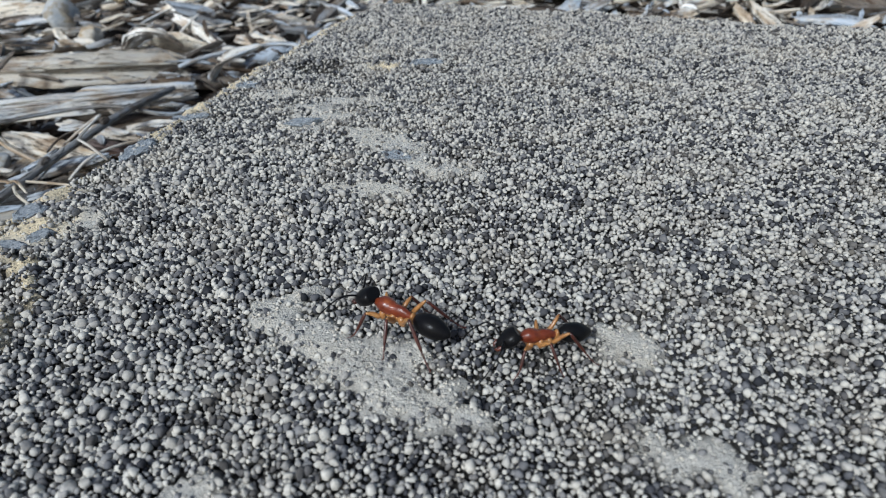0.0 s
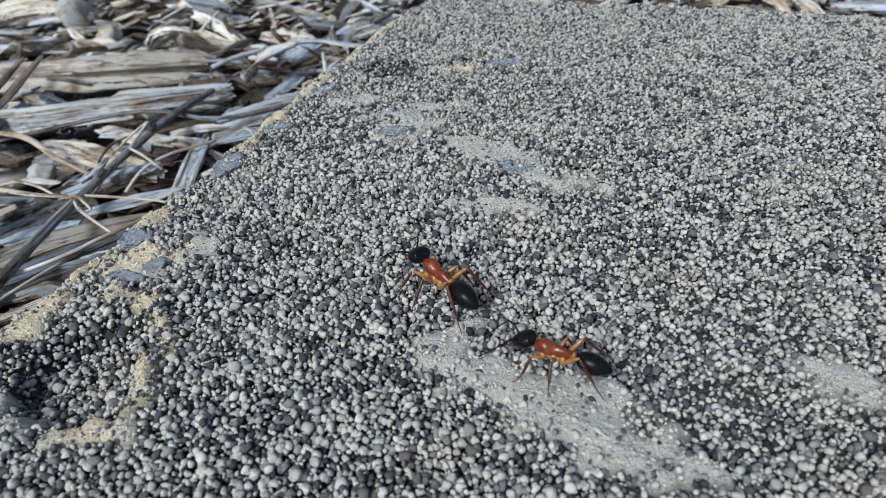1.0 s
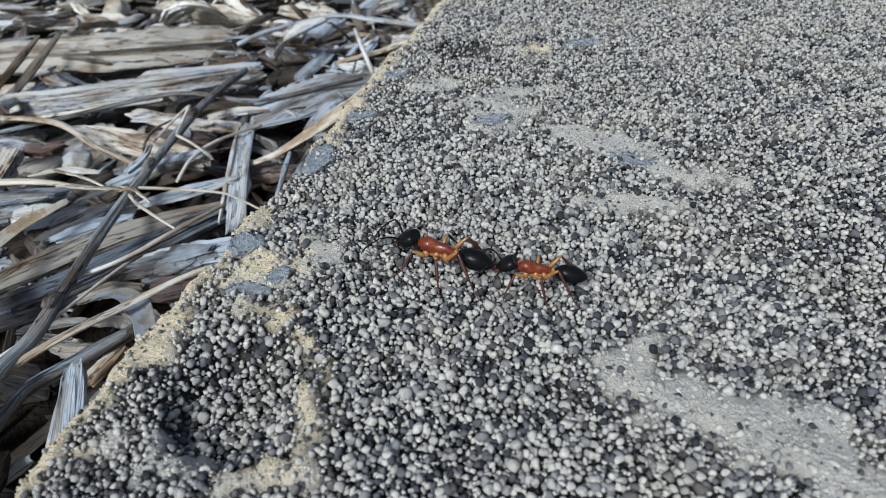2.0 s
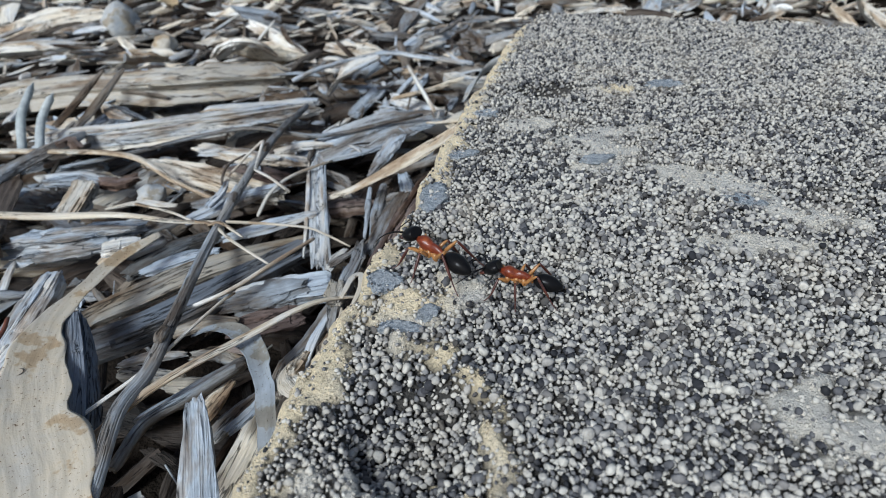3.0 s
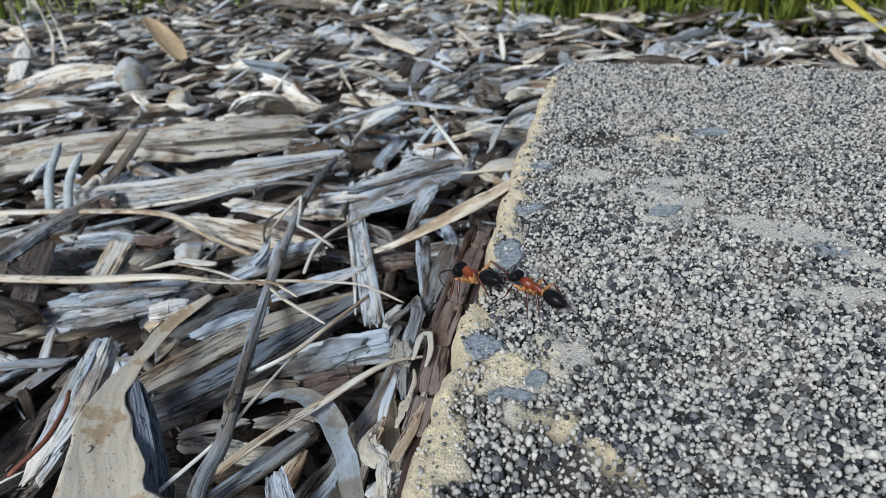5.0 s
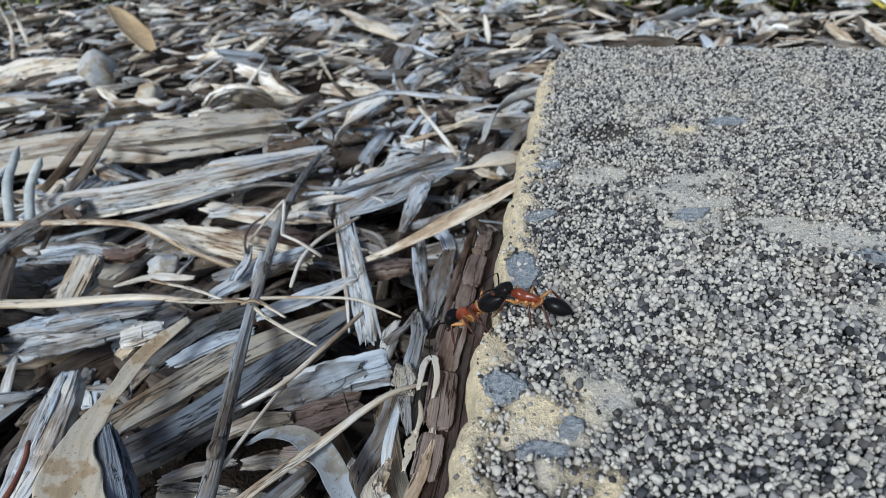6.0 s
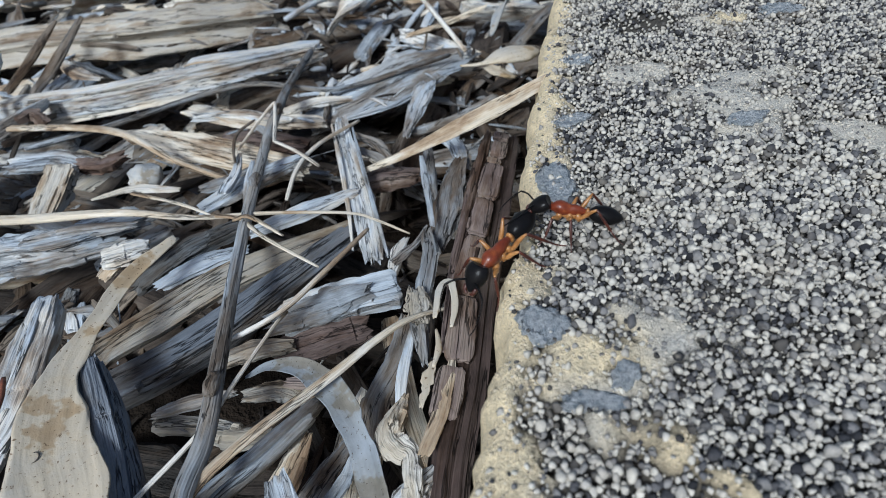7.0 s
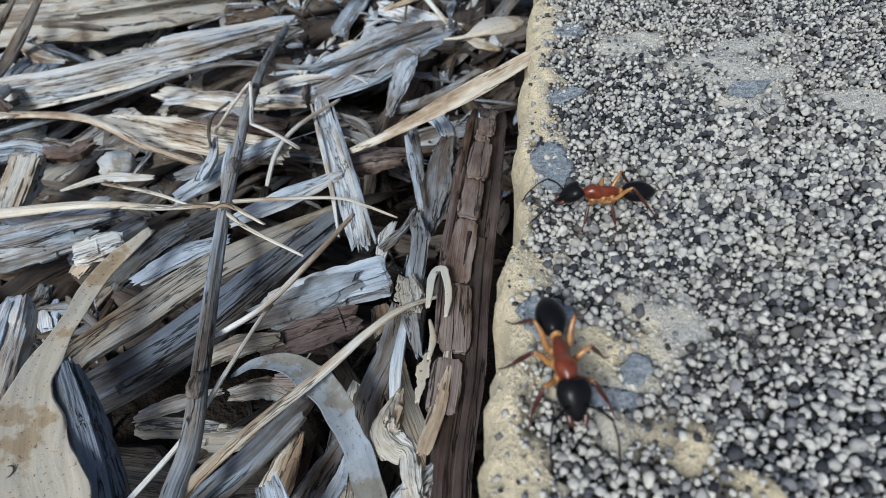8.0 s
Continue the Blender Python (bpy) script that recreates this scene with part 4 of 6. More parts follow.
    piece("dry_leaf", "curled brown dry leaf against the slab", "leaf", LEAF, 0.66, [(-2.1, 22.1, -1.8), (-2.8, 22.5, -2.2), (-3.5, 22.1, -2.5), (-4.1, 20.8, -2.8)],
          [0.19, 0.62, 0.62, 0.19], [0.01, 0.04, 0.04, 0.01], n=30, m=16, box=0.8, rag=0.2, groove=0.02, cup=0.35, roll=[60, 50, 40], seed=45)
    piece("bleached_flake", "bleached white flake of bark", "bark", WOOD, 1.0, [(-13.88, 27.2, -3), (-12.86, 26.84, -2.4), (-12.12, 26.67, -2.3), (-11.44, 26.82, -2.8)],
          [0.6, 1.3, 1.1, 0.4], [0.2, 0.3, 0.3, 0.1], n=24, m=24, box=0.6, rag=0.4, groove=0.1, lump=0.25, cup=0.3, roll=-15, seed=46, sharp=35, split=6)
    piece("bleached_flake", "small bleached white flake of bark", "bark", WOOD, 1.0, [(-14.34, 26.31, -2.9), (-13.51, 25.48, -2.6), (-13.02, 25.56, -2.8)],
          [0.3, 0.6, 0.2], [0.1, 0.2, 0.1], n=16, m=16, box=0.6, rag=0.4, groove=0.1, lump=0.25, seed=146, sharp=35)
    piece("pale_chip", "pale flat chip on the far mulch", "wood chip", WOOD, 0.86, [(-8.2, 39.35, -2.9), (-6.86, 35.19, -2.6), (-6.14, 34.37, -2.8)],
          [0.5, 1.0, 0.5], 0.25, n=20, m=18, box=0.55, rag=0.5, groove=0.1, seed=147, sharp=35)
    piece("grey_chip", "broad silver chip curling up from the mulch", "wood chip", WOOD, 0.68, [(-8.74, 22.74, -3), (-8.05, 22.72, -2.3), (-7.03, 23.45, -2.1)],
          [0.5, 0.9, 0.4], 0.12, n=24, m=20, box=0.6, rag=0.4, groove=0.08, cup=0.3, seed=148, sharp=35)
    piece("brown_stalk", "long tan-brown stalk across the mulch", "dry stem", STRAW, 0.62, [(-10.03, 23.06, -2.6), (-8.98, 24.07, -2.5), (-6.87, 25.59, -2.6), (-5.54, 25.27, -2.7), (-3.62, 24.49, -2.8)],
          [0.14, 0.2, 0.24, 0.3, 0.3], 0.16, n=36, m=12, box=0.9, rag=0.4, groove=0.06, seed=149)
    for k, pts in enumerate(([(-27.71, 39.3, -3), (-29.23, 41.68, -1.6), (-28.75, 40.56, 0.6)], [(-26.93, 41.37, -3), (-27.79, 42.88, -1.6), (-27.12, 41.26, 0.4)], [(-26.18, 37.92, -3), (-27.14, 40.66, -2), (-27.72, 41.37, -0.2)])):
        piece("dry_stalk", "tan dry grass stalk standing in far mulch", "stalk", STRAW, 0.9, pts, [0.22, 0.2, 0.12], 0.12, n=20, m=8, box=0.9, rag=0.1, groove=0.05, seed=150 + k)
    piece("orange_leaf", "upright orange-brown curled dry leaf", "leaf", ORANGE, 0.8, [(-19.29, 37.93, -3.2), (-20.28, 39.08, -2.4), (-21.1, 40, -1.6), (-21.59, 40.56, -1.3)],
          [0.9, 1.6, 1.3, 0.3], [0.08, 0.1, 0.08, 0.05], n=24, m=14, box=0.8, rag=0.3, groove=0.03, cup=0.4, roll=10, seed=47)
    piece("yellow_blade", "bright yellow drooping blade of grass", "grass blade", YELLOW, 0.5, [(17.5, 38.7, -1.5), (17.8, 35.5, -2.5), (18.8, 33.7, -3.5)],
          [0.43, 0.62, 0.50], 0.09, n=20, m=8, box=0.8, rag=0, groove=0.02, cup=0.2, seed=48)
    piece("forked_stalk", "pale tan stalk propped against a chip", "stalk", STRAW, 0.74, [(-9.3, 13.6, -2.4), (-9.1, 14.3, -2.2), (-8.7, 15.1, -2.2), (-7.9, 16.2, -2.4)],
          [0.08, 0.1, 0.07], 0.07, n=24, m=10, box=0.9, rag=0.5, groove=0.06, seed=49)
    piece("grey_stick", "dark grey stick near the slab", "stick", WOOD, 0.46, [(-6.8, 16.4, -3), (-5.7, 16.8, -3), (-4.6, 17.6, -3)],
          [0.26, 0.29, 0.23], 0.23, n=24, m=12, box=0.9, rag=0.4, groove=0.08, seed=50)
    stem = piece("straw", "long pale straw stem with side shoots across the mulch", "straw", STRAW, 0.86, [(-18, 14.6, -2.3), (-16, 13.9, -2.1), (-14, 13.4, -2), (-12.1, 13.1, -1.9), (-10.7, 12.7, -1.9), (-9.4, 12.7, -2), (-8.1, 12.7, -2.2), (-7.6, 12.5, -2.3), (-7.1, 12.3, -2.5)],
                 [0.26, 0.25, 0.24, 0.23, 0.21, 0.16, 0.11, 0.08, 0.06, 0.04], [0.15, 0.15, 0.14, 0.14, 0.13, 0.10, 0.08, 0.06, 0.05, 0.03], n=80, m=12, box=0.9, rag=0.3, groove=0.06, seed=60)
    part("side_shoot", stick_mesh("side_shoot", STRAW, 0.9, [(-10.4, 12.7, -1.9), (-9.9, 12.5, -1.9), (-9.4, 11.9, -1.9), (-8.6, 11.4, -2.2)], [0.10, 0.09, 0.08, 0.05], n=24, m=8, box=1.0, rag=0.2, groove=0.04, seed=61), stem)
    part("side_shoot", stick_mesh("side_shoot", STRAW, 0.9, [(-10, 12.5, -1.9), (-9.7, 12.4, -1.8), (-9.1, 11.8, -1.8)], [0.10, 0.09, 0.08, 0.05], n=24, m=8, box=1.0, rag=0.2, groove=0.04, seed=61), stem)
    part("side_shoot", stick_mesh("side_shoot", STRAW, 0.9, [(-12.2, 14.1, -2.2), (-11.1, 13.3, -2), (-10.4, 12.7, -1.9)], [0.10, 0.09, 0.08, 0.05], n=24, m=8, box=1.0, rag=0.2, groove=0.04, seed=61), stem)
    log = piece("bark_strip", "dark red-brown strip of cracked bark along the slab", "bark", BARK, 0.09, [(-4.93, 14.5, -2.35), (-5.69, 12.1, -2.25), (-6.29, 10.1, -2.2), (-6.61, 8.8, -2.2), (-6.95, 7.7, -2.25), (-7.09, 7.15, -2.3), (-7.27, 6.4, -2.4)],
                [0.36, 0.50, 0.56, 0.54, 0.50, 0.48, 0.44], [0.6, 0.75, 0.8, 0.8, 0.75, 0.7, 0.7], n=90, m=32, box=0.5, rag=0.5, groove=0.08, lump=0.05, seed=70, roll=-14, sharp=35, split=4)
    part("ridge", stick_mesh("ridge", BARK, 0.27, [(-5.35, 14.35, -2.0), (-5.79, 12.9, -1.9), (-6.19, 11.6, -1.85), (-6.59, 10.3, -1.9), (-6.85, 9.3, -2.05)], [0.14, 0.24, 0.22, 0.2, 0.1], [0.2, 0.34, 0.3, 0.3, 0.2], n=80, m=20, box=0.7, rag=0.8, groove=0.2, lump=0.22, seed=76, sharp=30, split=14), log, "rough dark ridge of bark")
    leaf = next(o for o in scene.objects if o.name == "gum_leaf")
    ring = [(-11.63 + 0.06 * math.cos(a), 8.21 + 0.07 * math.sin(a), -1.67) for a in np.linspace(0, 2 * math.pi, 17)]
    part("ring_mark", stick_mesh("ring_mark", LEAF, 0.2, ring, 0.018, 0.014, n=32, m=6, box=1.0, rag=0, groove=0, lump=0, seed=97), leaf, "small dark ring-shaped gall mark")
    curl = next(o for o in scene.objects if o.name == "curled_leaf")
    part("torn_edge", stick_mesh("torn_edge", LEAF, 0.35, [(-8.66, 9.25, -2.2), (-8.41, 9, -2.2), (-8.23, 8.69, -2.22)], [0.06, 0.20, 0.05], 0.03, n=16, m=10, box=0.8, rag=0.3, groove=0.04, cup=0.3, roll=-50, seed=91), curl, "rust-brown torn inner edge")
    twig = next(o for o in scene.objects if o.name == "dark_twig")
    for k, (x, y, z) in enumerate(((-9.78, 13.6, -1.9), (-9.8, 9.0, -1.78), (-9.62, 16.4, -2.02))):
        part("knot", stick_mesh("knot", WOOD, 0.36, [(x, y - 0.16, z), (x + 0.04, y + 0.16, z + 0.02)], [0.15, 0.21, 0.15], [0.13, 0.19, 0.13], n=8, m=12, box=1.0, rag=0.1, groove=0.08, lump=0.1, seed=92 + k), twig, "swollen dark knot")
    pale = next(o for o in scene.objects if o.name == "white_chunk")
    part("layer", stick_mesh("layer", WOOD, 0.76, [(-12.51, 11.1, -2.22), (-12.36, 10.02, -2.18), (-12.36, 9.16, -2.2)], [0.10, 0.18, 0.12], 0.14, n=30, m=14, box=0.5, rag=0.8, groove=0.12, seed=170, sharp=30, split=5), pale, "tan split layer along its edge")
    part("splinter", stick_mesh("splinter", PALEWOOD, 0.62, [(-12.76, 11.17, -2.05), (-12.64, 10.3, -1.98), (-12.57, 9.47, -2)], [0.08, 0.14, 0.06], 0.08, n=24, m=12, box=0.5, rag=0.9, groove=0.10, seed=171, sharp=30, split=3), pale, "lifted pale splinter")
    chip = next(o for o in scene.objects if o.name == "square_chip")
    part("bark_face", stick_mesh("bark_face", PALEWOOD, 0.42, [(-9.1, 10.62, -2.45), (-8.63, 10.72, -2.42), (-8, 10.9, -2.42)], [0.45, 0.56, 0.3], 0.16, n=40, m=30, box=0.45, rag=0.9, groove=0.16, lump=0.12, seed=98, roll=18, sharp=30, split=14), chip, "dark blue-grey streaked bark layer")
    frayed = next(o for o in scene.objects if o.name == "fibre_chip")
    part("strand", stick_mesh("strand", WOOD, 0.72, [(-8.5, 16.2, -2.45), (-8.3, 14.6, -2.4), (-8.16, 13.2, -2.5), (-8.12, 12.3, -2.7)], [0.05, 0.10, 0.10, 0.04], 0.08, n=30, m=10, box=0.6, rag=1.2, groove=0.15, seed=99, sharp=35), frayed, "pale split strand")
    part("strand", stick_mesh("strand", WOOD, 0.5, [(-8.05, 16.0, -2.42), (-7.86, 14.4, -2.4), (-7.66, 13.0, -2.5), (-7.52, 12.1, -2.75)], [0.04, 0.08, 0.09, 0.05], 0.07, n=30, m=10, box=0.6, rag=1.2, groove=0.15, seed=100, sharp=35), frayed, "grey split strand")
    long = next(o for o in scene.objects if o.name == "wood_splinter")
    part("layer", stick_mesh("layer", WOOD, 0.74, [(-16.0, 18.75, -2.95), (-13.6, 18.75, -2.75), (-11.6, 19.25, -2.8)], [0.2, 0.35, 0.12], 0.2, n=36, m=14, box=0.5, rag=1.0, groove=0.12, seed=95, sharp=30, split=6), long, "tan split layer along its edge")
    chunk = next(o for o in scene.objects if o.name == "wood_chunk")
    part("layer", stick_mesh("layer", GREYWOOD, 0.62, [(-11.75, 9.9, -1.95), (-11.52, 9.1, -1.92), (-11.25, 8.3, -2.05)], [0.14, 0.2, 0.16], 0.16, n=24, m=12, box=0.5, rag=0.8, groove=0.14, seed=96, sharp=30, split=4), chunk, "split outer layer")
    line, _ = smooth_line([(-5.07, 14.35, -1.98), (-5.81, 12.1, -1.84), (-6.41, 10.1, -1.78), (-6.73, 8.8, -1.80), (-7.05, 7.8, -1.88)], 120)
    at = 1
    for k, run_long in enumerate((6, 10, 5, 19, 17, 24, 20, 14)):
        run = line[at : at + run_long - 1]
        if len(run) > 3:
            run = run + (0.03 * math.sin(2.4 * k), 0, -0.015 * (k % 3))
            part("plate", stick_mesh("plate", BARK, 0.36 + 0.05 * (k % 3), [tuple(run[0]), tuple(run[len(run) // 2]), tuple(run[-1])], [0.26, 0.30, 0.28] if k < 3 else [0.34, 0.38, 0.36], 0.12, n=18, m=20, box=0.4, rag=0.08, groove=0.07, lump=0.05, split=2, roll=-12, seed=80 + k, sharp=35), log, "purplish brown plate of cracked bark")
        at += run_long
    piece("husk", "pale hollow husk hooked over the bark", "seed husk", LEAF, 0.78, [(-6.9, 9.5, -1.62), (-6.8, 9.9, -1.62), (-6.7, 10.1, -1.62), (-6.6, 10.1, -1.62), (-6.6, 10.0, -1.62), (-6.6, 9.7, -1.62), (-6.7, 9.3, -1.62)],
          [0.06, 0.09, 0.11, 0.11, 0.09, 0.09, 0.05], [0.03, 0.04, 0.06, 0.06, 0.04, 0.04, 0.02], n=40, m=14, box=0.8, rag=0.5, groove=0.06, lump=0.15, cup=0.25, seed=71)
    piece("gnarled_twig", "pale gnarled knob of twig standing up from the mulch", "twig", TANWOOD, 0.92, [(-7.4, 8.5, -1.9), (-7.5, 8.3, -1.9), (-7.6, 8.0, -1.9), (-7.5, 7.8, -1.9), (-7.4, 7.7, -1.9), (-7.4, 7.4, -1.9), (-7.4, 7.2, -1.9)],
          [0.11, 0.29, 0.35, 0.32, 0.26, 0.25, 0.23], [0.08, 0.22, 0.26, 0.24, 0.2, 0.19, 0.17], n=90, m=30, box=0.85, rag=0.8, groove=0.12, lump=0.3, seed=17, sharp=40, split=12)
    piece("wood_chip", "pale blue-grey chip under the bent twig", "wood chip", WOOD, 0.62, [(-10.8, 13.8, -2.5), (-10.1, 14.4, -2.5), (-9.2, 15.1, -2.5)],
          [0.35, 0.5, 0.27], [0.14, 0.2, 0.11], n=44, m=24, box=0.5, rag=0.9, groove=0.12, lump=0.08, sharp=30, split=8, seed=341)
    piece("wood_chip", "bleached chip crossing beneath a straw", "wood chip", PALEWOOD, 0.6, [(-9.8, 12.8, -2.45), (-9.0, 13.2, -2.45), (-8.1, 13.6, -2.45)],
          [0.27, 0.41, 0.26], [0.09, 0.14, 0.09], n=44, m=24, box=0.5, rag=0.7, groove=0.12, lump=0.08, sharp=30, split=8, seed=342)
    piece("wood_chip", "tan-brown small block by a grey chip", "wood chip", BROWNWOOD, 0.8, [(-14.7, 16.8, -2.75), (-13.9, 16.4, -2.75), (-13.2, 16.1, -2.75)],
          [0.36, 0.4, 0.28], [0.22, 0.24, 0.17], n=24, m=24, box=0.5, rag=0.7, groove=0.12, lump=0.08, sharp=30, split=8, seed=343)
    piece("wood_chip", "pale splintered chip beside an upright thorn", "wood chip", WOOD, 0.7, [(-15.9, 21.2, -2.5), (-15.3, 20.5, -2.5), (-14.7, 20.1, -2.5)],
          [0.33, 0.46, 0.21], [0.13, 0.18, 0.08], n=24, m=24, box=0.5, rag=1.0, groove=0.12, lump=0.08, sharp=30, split=8, seed=344)
    piece("brown_root", "dark twisted crumb of root on the mulch", "root", BARK, 0.2, [(-15.3, 17.2, -2.0), (-15.1, 17.4, -2.0), (-14.7, 17.0, -2.0)],
          [0.21, 0.31, 0.18], [0.17, 0.25, 0.14], n=20, m=24, box=0.5, rag=0.7, groove=0.12, lump=0.3, sharp=30, split=8, seed=345)
    piece("brown_chip", "crumbly brown chip under the curled leaf", "wood chip", BROWNWOOD, 0.74, [(-9.6, 9.5, -2.75), (-9.2, 9.5, -2.75), (-8.8, 9.3, -2.75)],
          [0.24, 0.33, 0.2], [0.12, 0.16, 0.1], n=30, m=24, box=0.5, rag=0.7, groove=0.12, lump=0.16, sharp=30, split=8, seed=351)
    piece("brown_chip", "reddish brown flake beneath a straw", "wood chip", BARK, 0.45, [(-9.0, 9.5, -2.6), (-8.6, 9.4, -2.6), (-8.3, 9.1, -2.6)],
          [0.17, 0.26, 0.13], [0.06, 0.09, 0.05], n=30, m=24, box=0.5, rag=0.7, groove=0.12, lump=0.08, sharp=30, split=8, seed=352)
    piece("wood_chip", "tan block with a sawn end in the gap", "wood chip", TANWOOD, 0.8, [(-10.1, 8.9, -2.75), (-9.7, 8.8, -2.75), (-9.3, 8.8, -2.75)],
          [0.24, 0.31, 0.25], [0.14, 0.19, 0.15], n=30, m=24, box=0.5, rag=0.3, groove=0.12, lump=0.08, sharp=30, split=8, seed=353)
    piece("wood_chip", "pale tan sliver standing between twigs", "wood chip", WOOD, 0.8, [(-8.7, 8.5, -2.45), (-8.8, 8.2, -2.45), (-8.9, 7.9, -2.45)],
          [0.11, 0.24, 0.3], [0.04, 0.1, 0.12], n=30, m=24, box=0.5, rag=0.7, groove=0.12, lump=0.08, sharp=30, split=8, seed=354)
    piece("wood_chip", "dark grey chip beside the curled leaf", "wood chip", WOOD, 0.36, [(-8.2, 8.4, -2.6), (-8.5, 8.0, -2.6), (-8.7, 7.7, -2.6)],
          [0.17, 0.31, 0.36], [0.07, 0.12, 0.14], n=30, m=24, box=0.5, rag=0.7, groove=0.12, lump=0.08, sharp=30, split=8, seed=355)
    piece("wood_splinter", "blue-grey splinter leaning by the curled leaf", "wood splinter", WOOD, 0.52, [(-8.1, 8.1, -2.35), (-8.2, 7.8, -2.35), (-8.4, 7.5, -2.35)],
          [0.08, 0.18, 0.2], [0.03, 0.07, 0.08], n=30, m=24, box=0.5, rag=0.7, groove=0.12, lump=0.08, sharp=30, split=8, seed=356)
    piece("wood_chip", "brown-grey layered chip over a plank", "wood chip", WOOD, 0.5, [(-11.0, 14.5, -2.55), (-10.4, 14.7, -2.55), (-9.9, 15.1, -2.55)],
          [0.23, 0.36, 0.23], [0.12, 0.18, 0.12], n=30, m=24, box=0.5, rag=0.7, groove=0.12, lump=0.08, sharp=30, split=8, seed=357)
    piece("wood_chip", "pale grey chip lying behind the bent twig", "wood chip", WOOD, 0.66, [(-11.8, 17.8, -2.75), (-10.8, 17.7, -2.75), (-9.6, 17.2, -2.75)],
          [0.25, 0.36, 0.21], [0.12, 0.18, 0.1], n=30, m=24, box=0.5, rag=0.7, groove=0.12, lump=0.08, sharp=30, split=8, seed=358)
    piece("wood_chip", "tan layered chip over the long splinter", "wood chip", WOOD, 0.74, [(-9.6, 17.7, -2.75), (-9.0, 17.9, -2.75), (-8.2, 17.9, -2.75)],
          [0.27, 0.41, 0.22], [0.11, 0.16, 0.09], n=30, m=24, box=0.5, rag=0.7, groove=0.12, lump=0.08, sharp=30, split=8, seed=359)
    jointed = piece("jointed_twig", "grey weathered jointed twig with cracked bark", "twig", WOOD, 0.41, [(-6.8, 11.7, -2.1), (-6.8, 11.2, -2.1), (-6.9, 10.7, -2.1), (-7.0, 10.3, -2.1), (-7.1, 9.9, -2.1), (-7.1, 9.5, -2.1), (-7.1, 9.2, -2.1)],
          [0.19, 0.3, 0.33, 0.31, 0.27, 0.25, 0.14], [0.13, 0.21, 0.23, 0.22, 0.19, 0.18, 0.1], n=44, m=24, box=0.5, rag=0.9, groove=0.12, lump=0.14, sharp=30, split=10, seed=301)
    part("node", stick_mesh("node", BROWNWOOD, 0.86, [(-7.1, 10.3, -1.95), (-7.1, 10.1, -1.95), (-7.1, 9.8, -1.95)], [0.29, 0.37, 0.25], [0.16, 0.2, 0.14], n=24, m=24, box=0.7, rag=0.4, groove=0.12, lump=0.16, sharp=30, split=8, seed=302), jointed, "swollen tan node of a broken twig")
    piece("grey_chip", "grey-brown cracked chip standing beside bark", "wood chip", WOOD, 0.36, [(-6.0, 13.9, -2.25), (-6.2, 13.3, -2.25), (-6.4, 12.5, -2.25), (-6.6, 11.8, -2.25)],
          [0.31, 0.51, 0.52, 0.35], [0.12, 0.2, 0.21, 0.14], n=44, m=24, box=0.5, rag=0.9, groove=0.12, lump=0.12, sharp=30, split=8, seed=303)
    piece("wood_chip", "pale blue-grey pointed chip under a dry blade", "wood chip", WOOD, 0.62, [(-6.0, 15.0, -2.35), (-5.9, 14.5, -2.35), (-5.9, 14.0, -2.35)],
          [0.29, 0.37, 0.31], [0.09, 0.11, 0.09], n=24, m=24, box=0.5, rag=0.7, groove=0.12, lump=0.08, sharp=30, split=8, seed=304)
    piece("thin_stick", "thin tan-brown upright stick with a torn tip", "stick", STRAW, 0.55, [(-6.7, 13.8, -1.95), (-6.7, 13.1, -1.95), (-6.7, 12.5, -1.95), (-6.7, 11.8, -1.95)],
          [0.09, 0.13, 0.11, 0.07], [0.07, 0.1, 0.09, 0.06], n=30, m=10, box=0.9, rag=0.8, groove=0.05, lump=0.12, sharp=30, split=2, seed=305)
    piece("gold_splinter", "golden-brown splinter along the bark", "wood splinter", STRAW, 0.80, [(-6.7, 9.1, -1.8), (-6.8, 8.7, -1.8), (-7.0, 8.1, -1.8), (-7.2, 7.7, -1.8)],
          [0.05, 0.16, 0.19, 0.16], [0.02, 0.06, 0.07, 0.06], n=44, m=24, box=0.5, rag=0.6, groove=0.12, lump=0.04, sharp=30, split=8, seed=306)
    piece("grey_plank", "blue-grey and brown split plank in the gap", "wood piece", WOOD, 0.38, [(-7.3, 10.2, -2.5), (-7.5, 9.5, -2.5), (-7.8, 8.9, -2.5), (-7.9, 8.4, -2.5)],
          [0.35, 0.44, 0.45, 0.42], [0.1, 0.13, 0.14, 0.13], n=44, m=24, box=0.5, rag=0.7, groove=0.12, lump=0.08, sharp=30, split=8, seed=307, roll=8)
    piece("seed_husk", "small smooth pale seed husk", "seed husk", LEAF, 0.92, [(-6.9, 9.4, -1.75), (-6.9, 9.1, -1.75), (-7.0, 8.8, -1.75)],
          [0.04, 0.1, 0.05], [0.03, 0.07, 0.03], n=20, m=12, box=1.0, rag=0.1, groove=0.02, seed=308)
    piece("pale_shred", "pale torn shred of papery bark", "bark", LEAF, 0.86, [(-7.0, 9.0, -1.95), (-7.1, 8.7, -1.95), (-7.2, 8.4, -1.95)],
          [0.15, 0.16, 0.07], [0.02, 0.02, 0.02], n=24, m=14, box=0.8, rag=0.9, groove=0.05, lump=0.25, cup=0.2, seed=309, tear=0.4)
    piece("frayed_splinter", "frayed grey-brown splinter pointing up", "wood splinter", WOOD, 0.55, [(-6.8, 12.2, -2.3), (-7.0, 11.8, -2.3), (-7.3, 11.5, -2.3)],
          [0.05, 0.14, 0.19], [0.02, 0.06, 0.08], n=28, m=24, box=0.5, rag=1.0, groove=0.12, lump=0.08, sharp=30, split=8, seed=310)
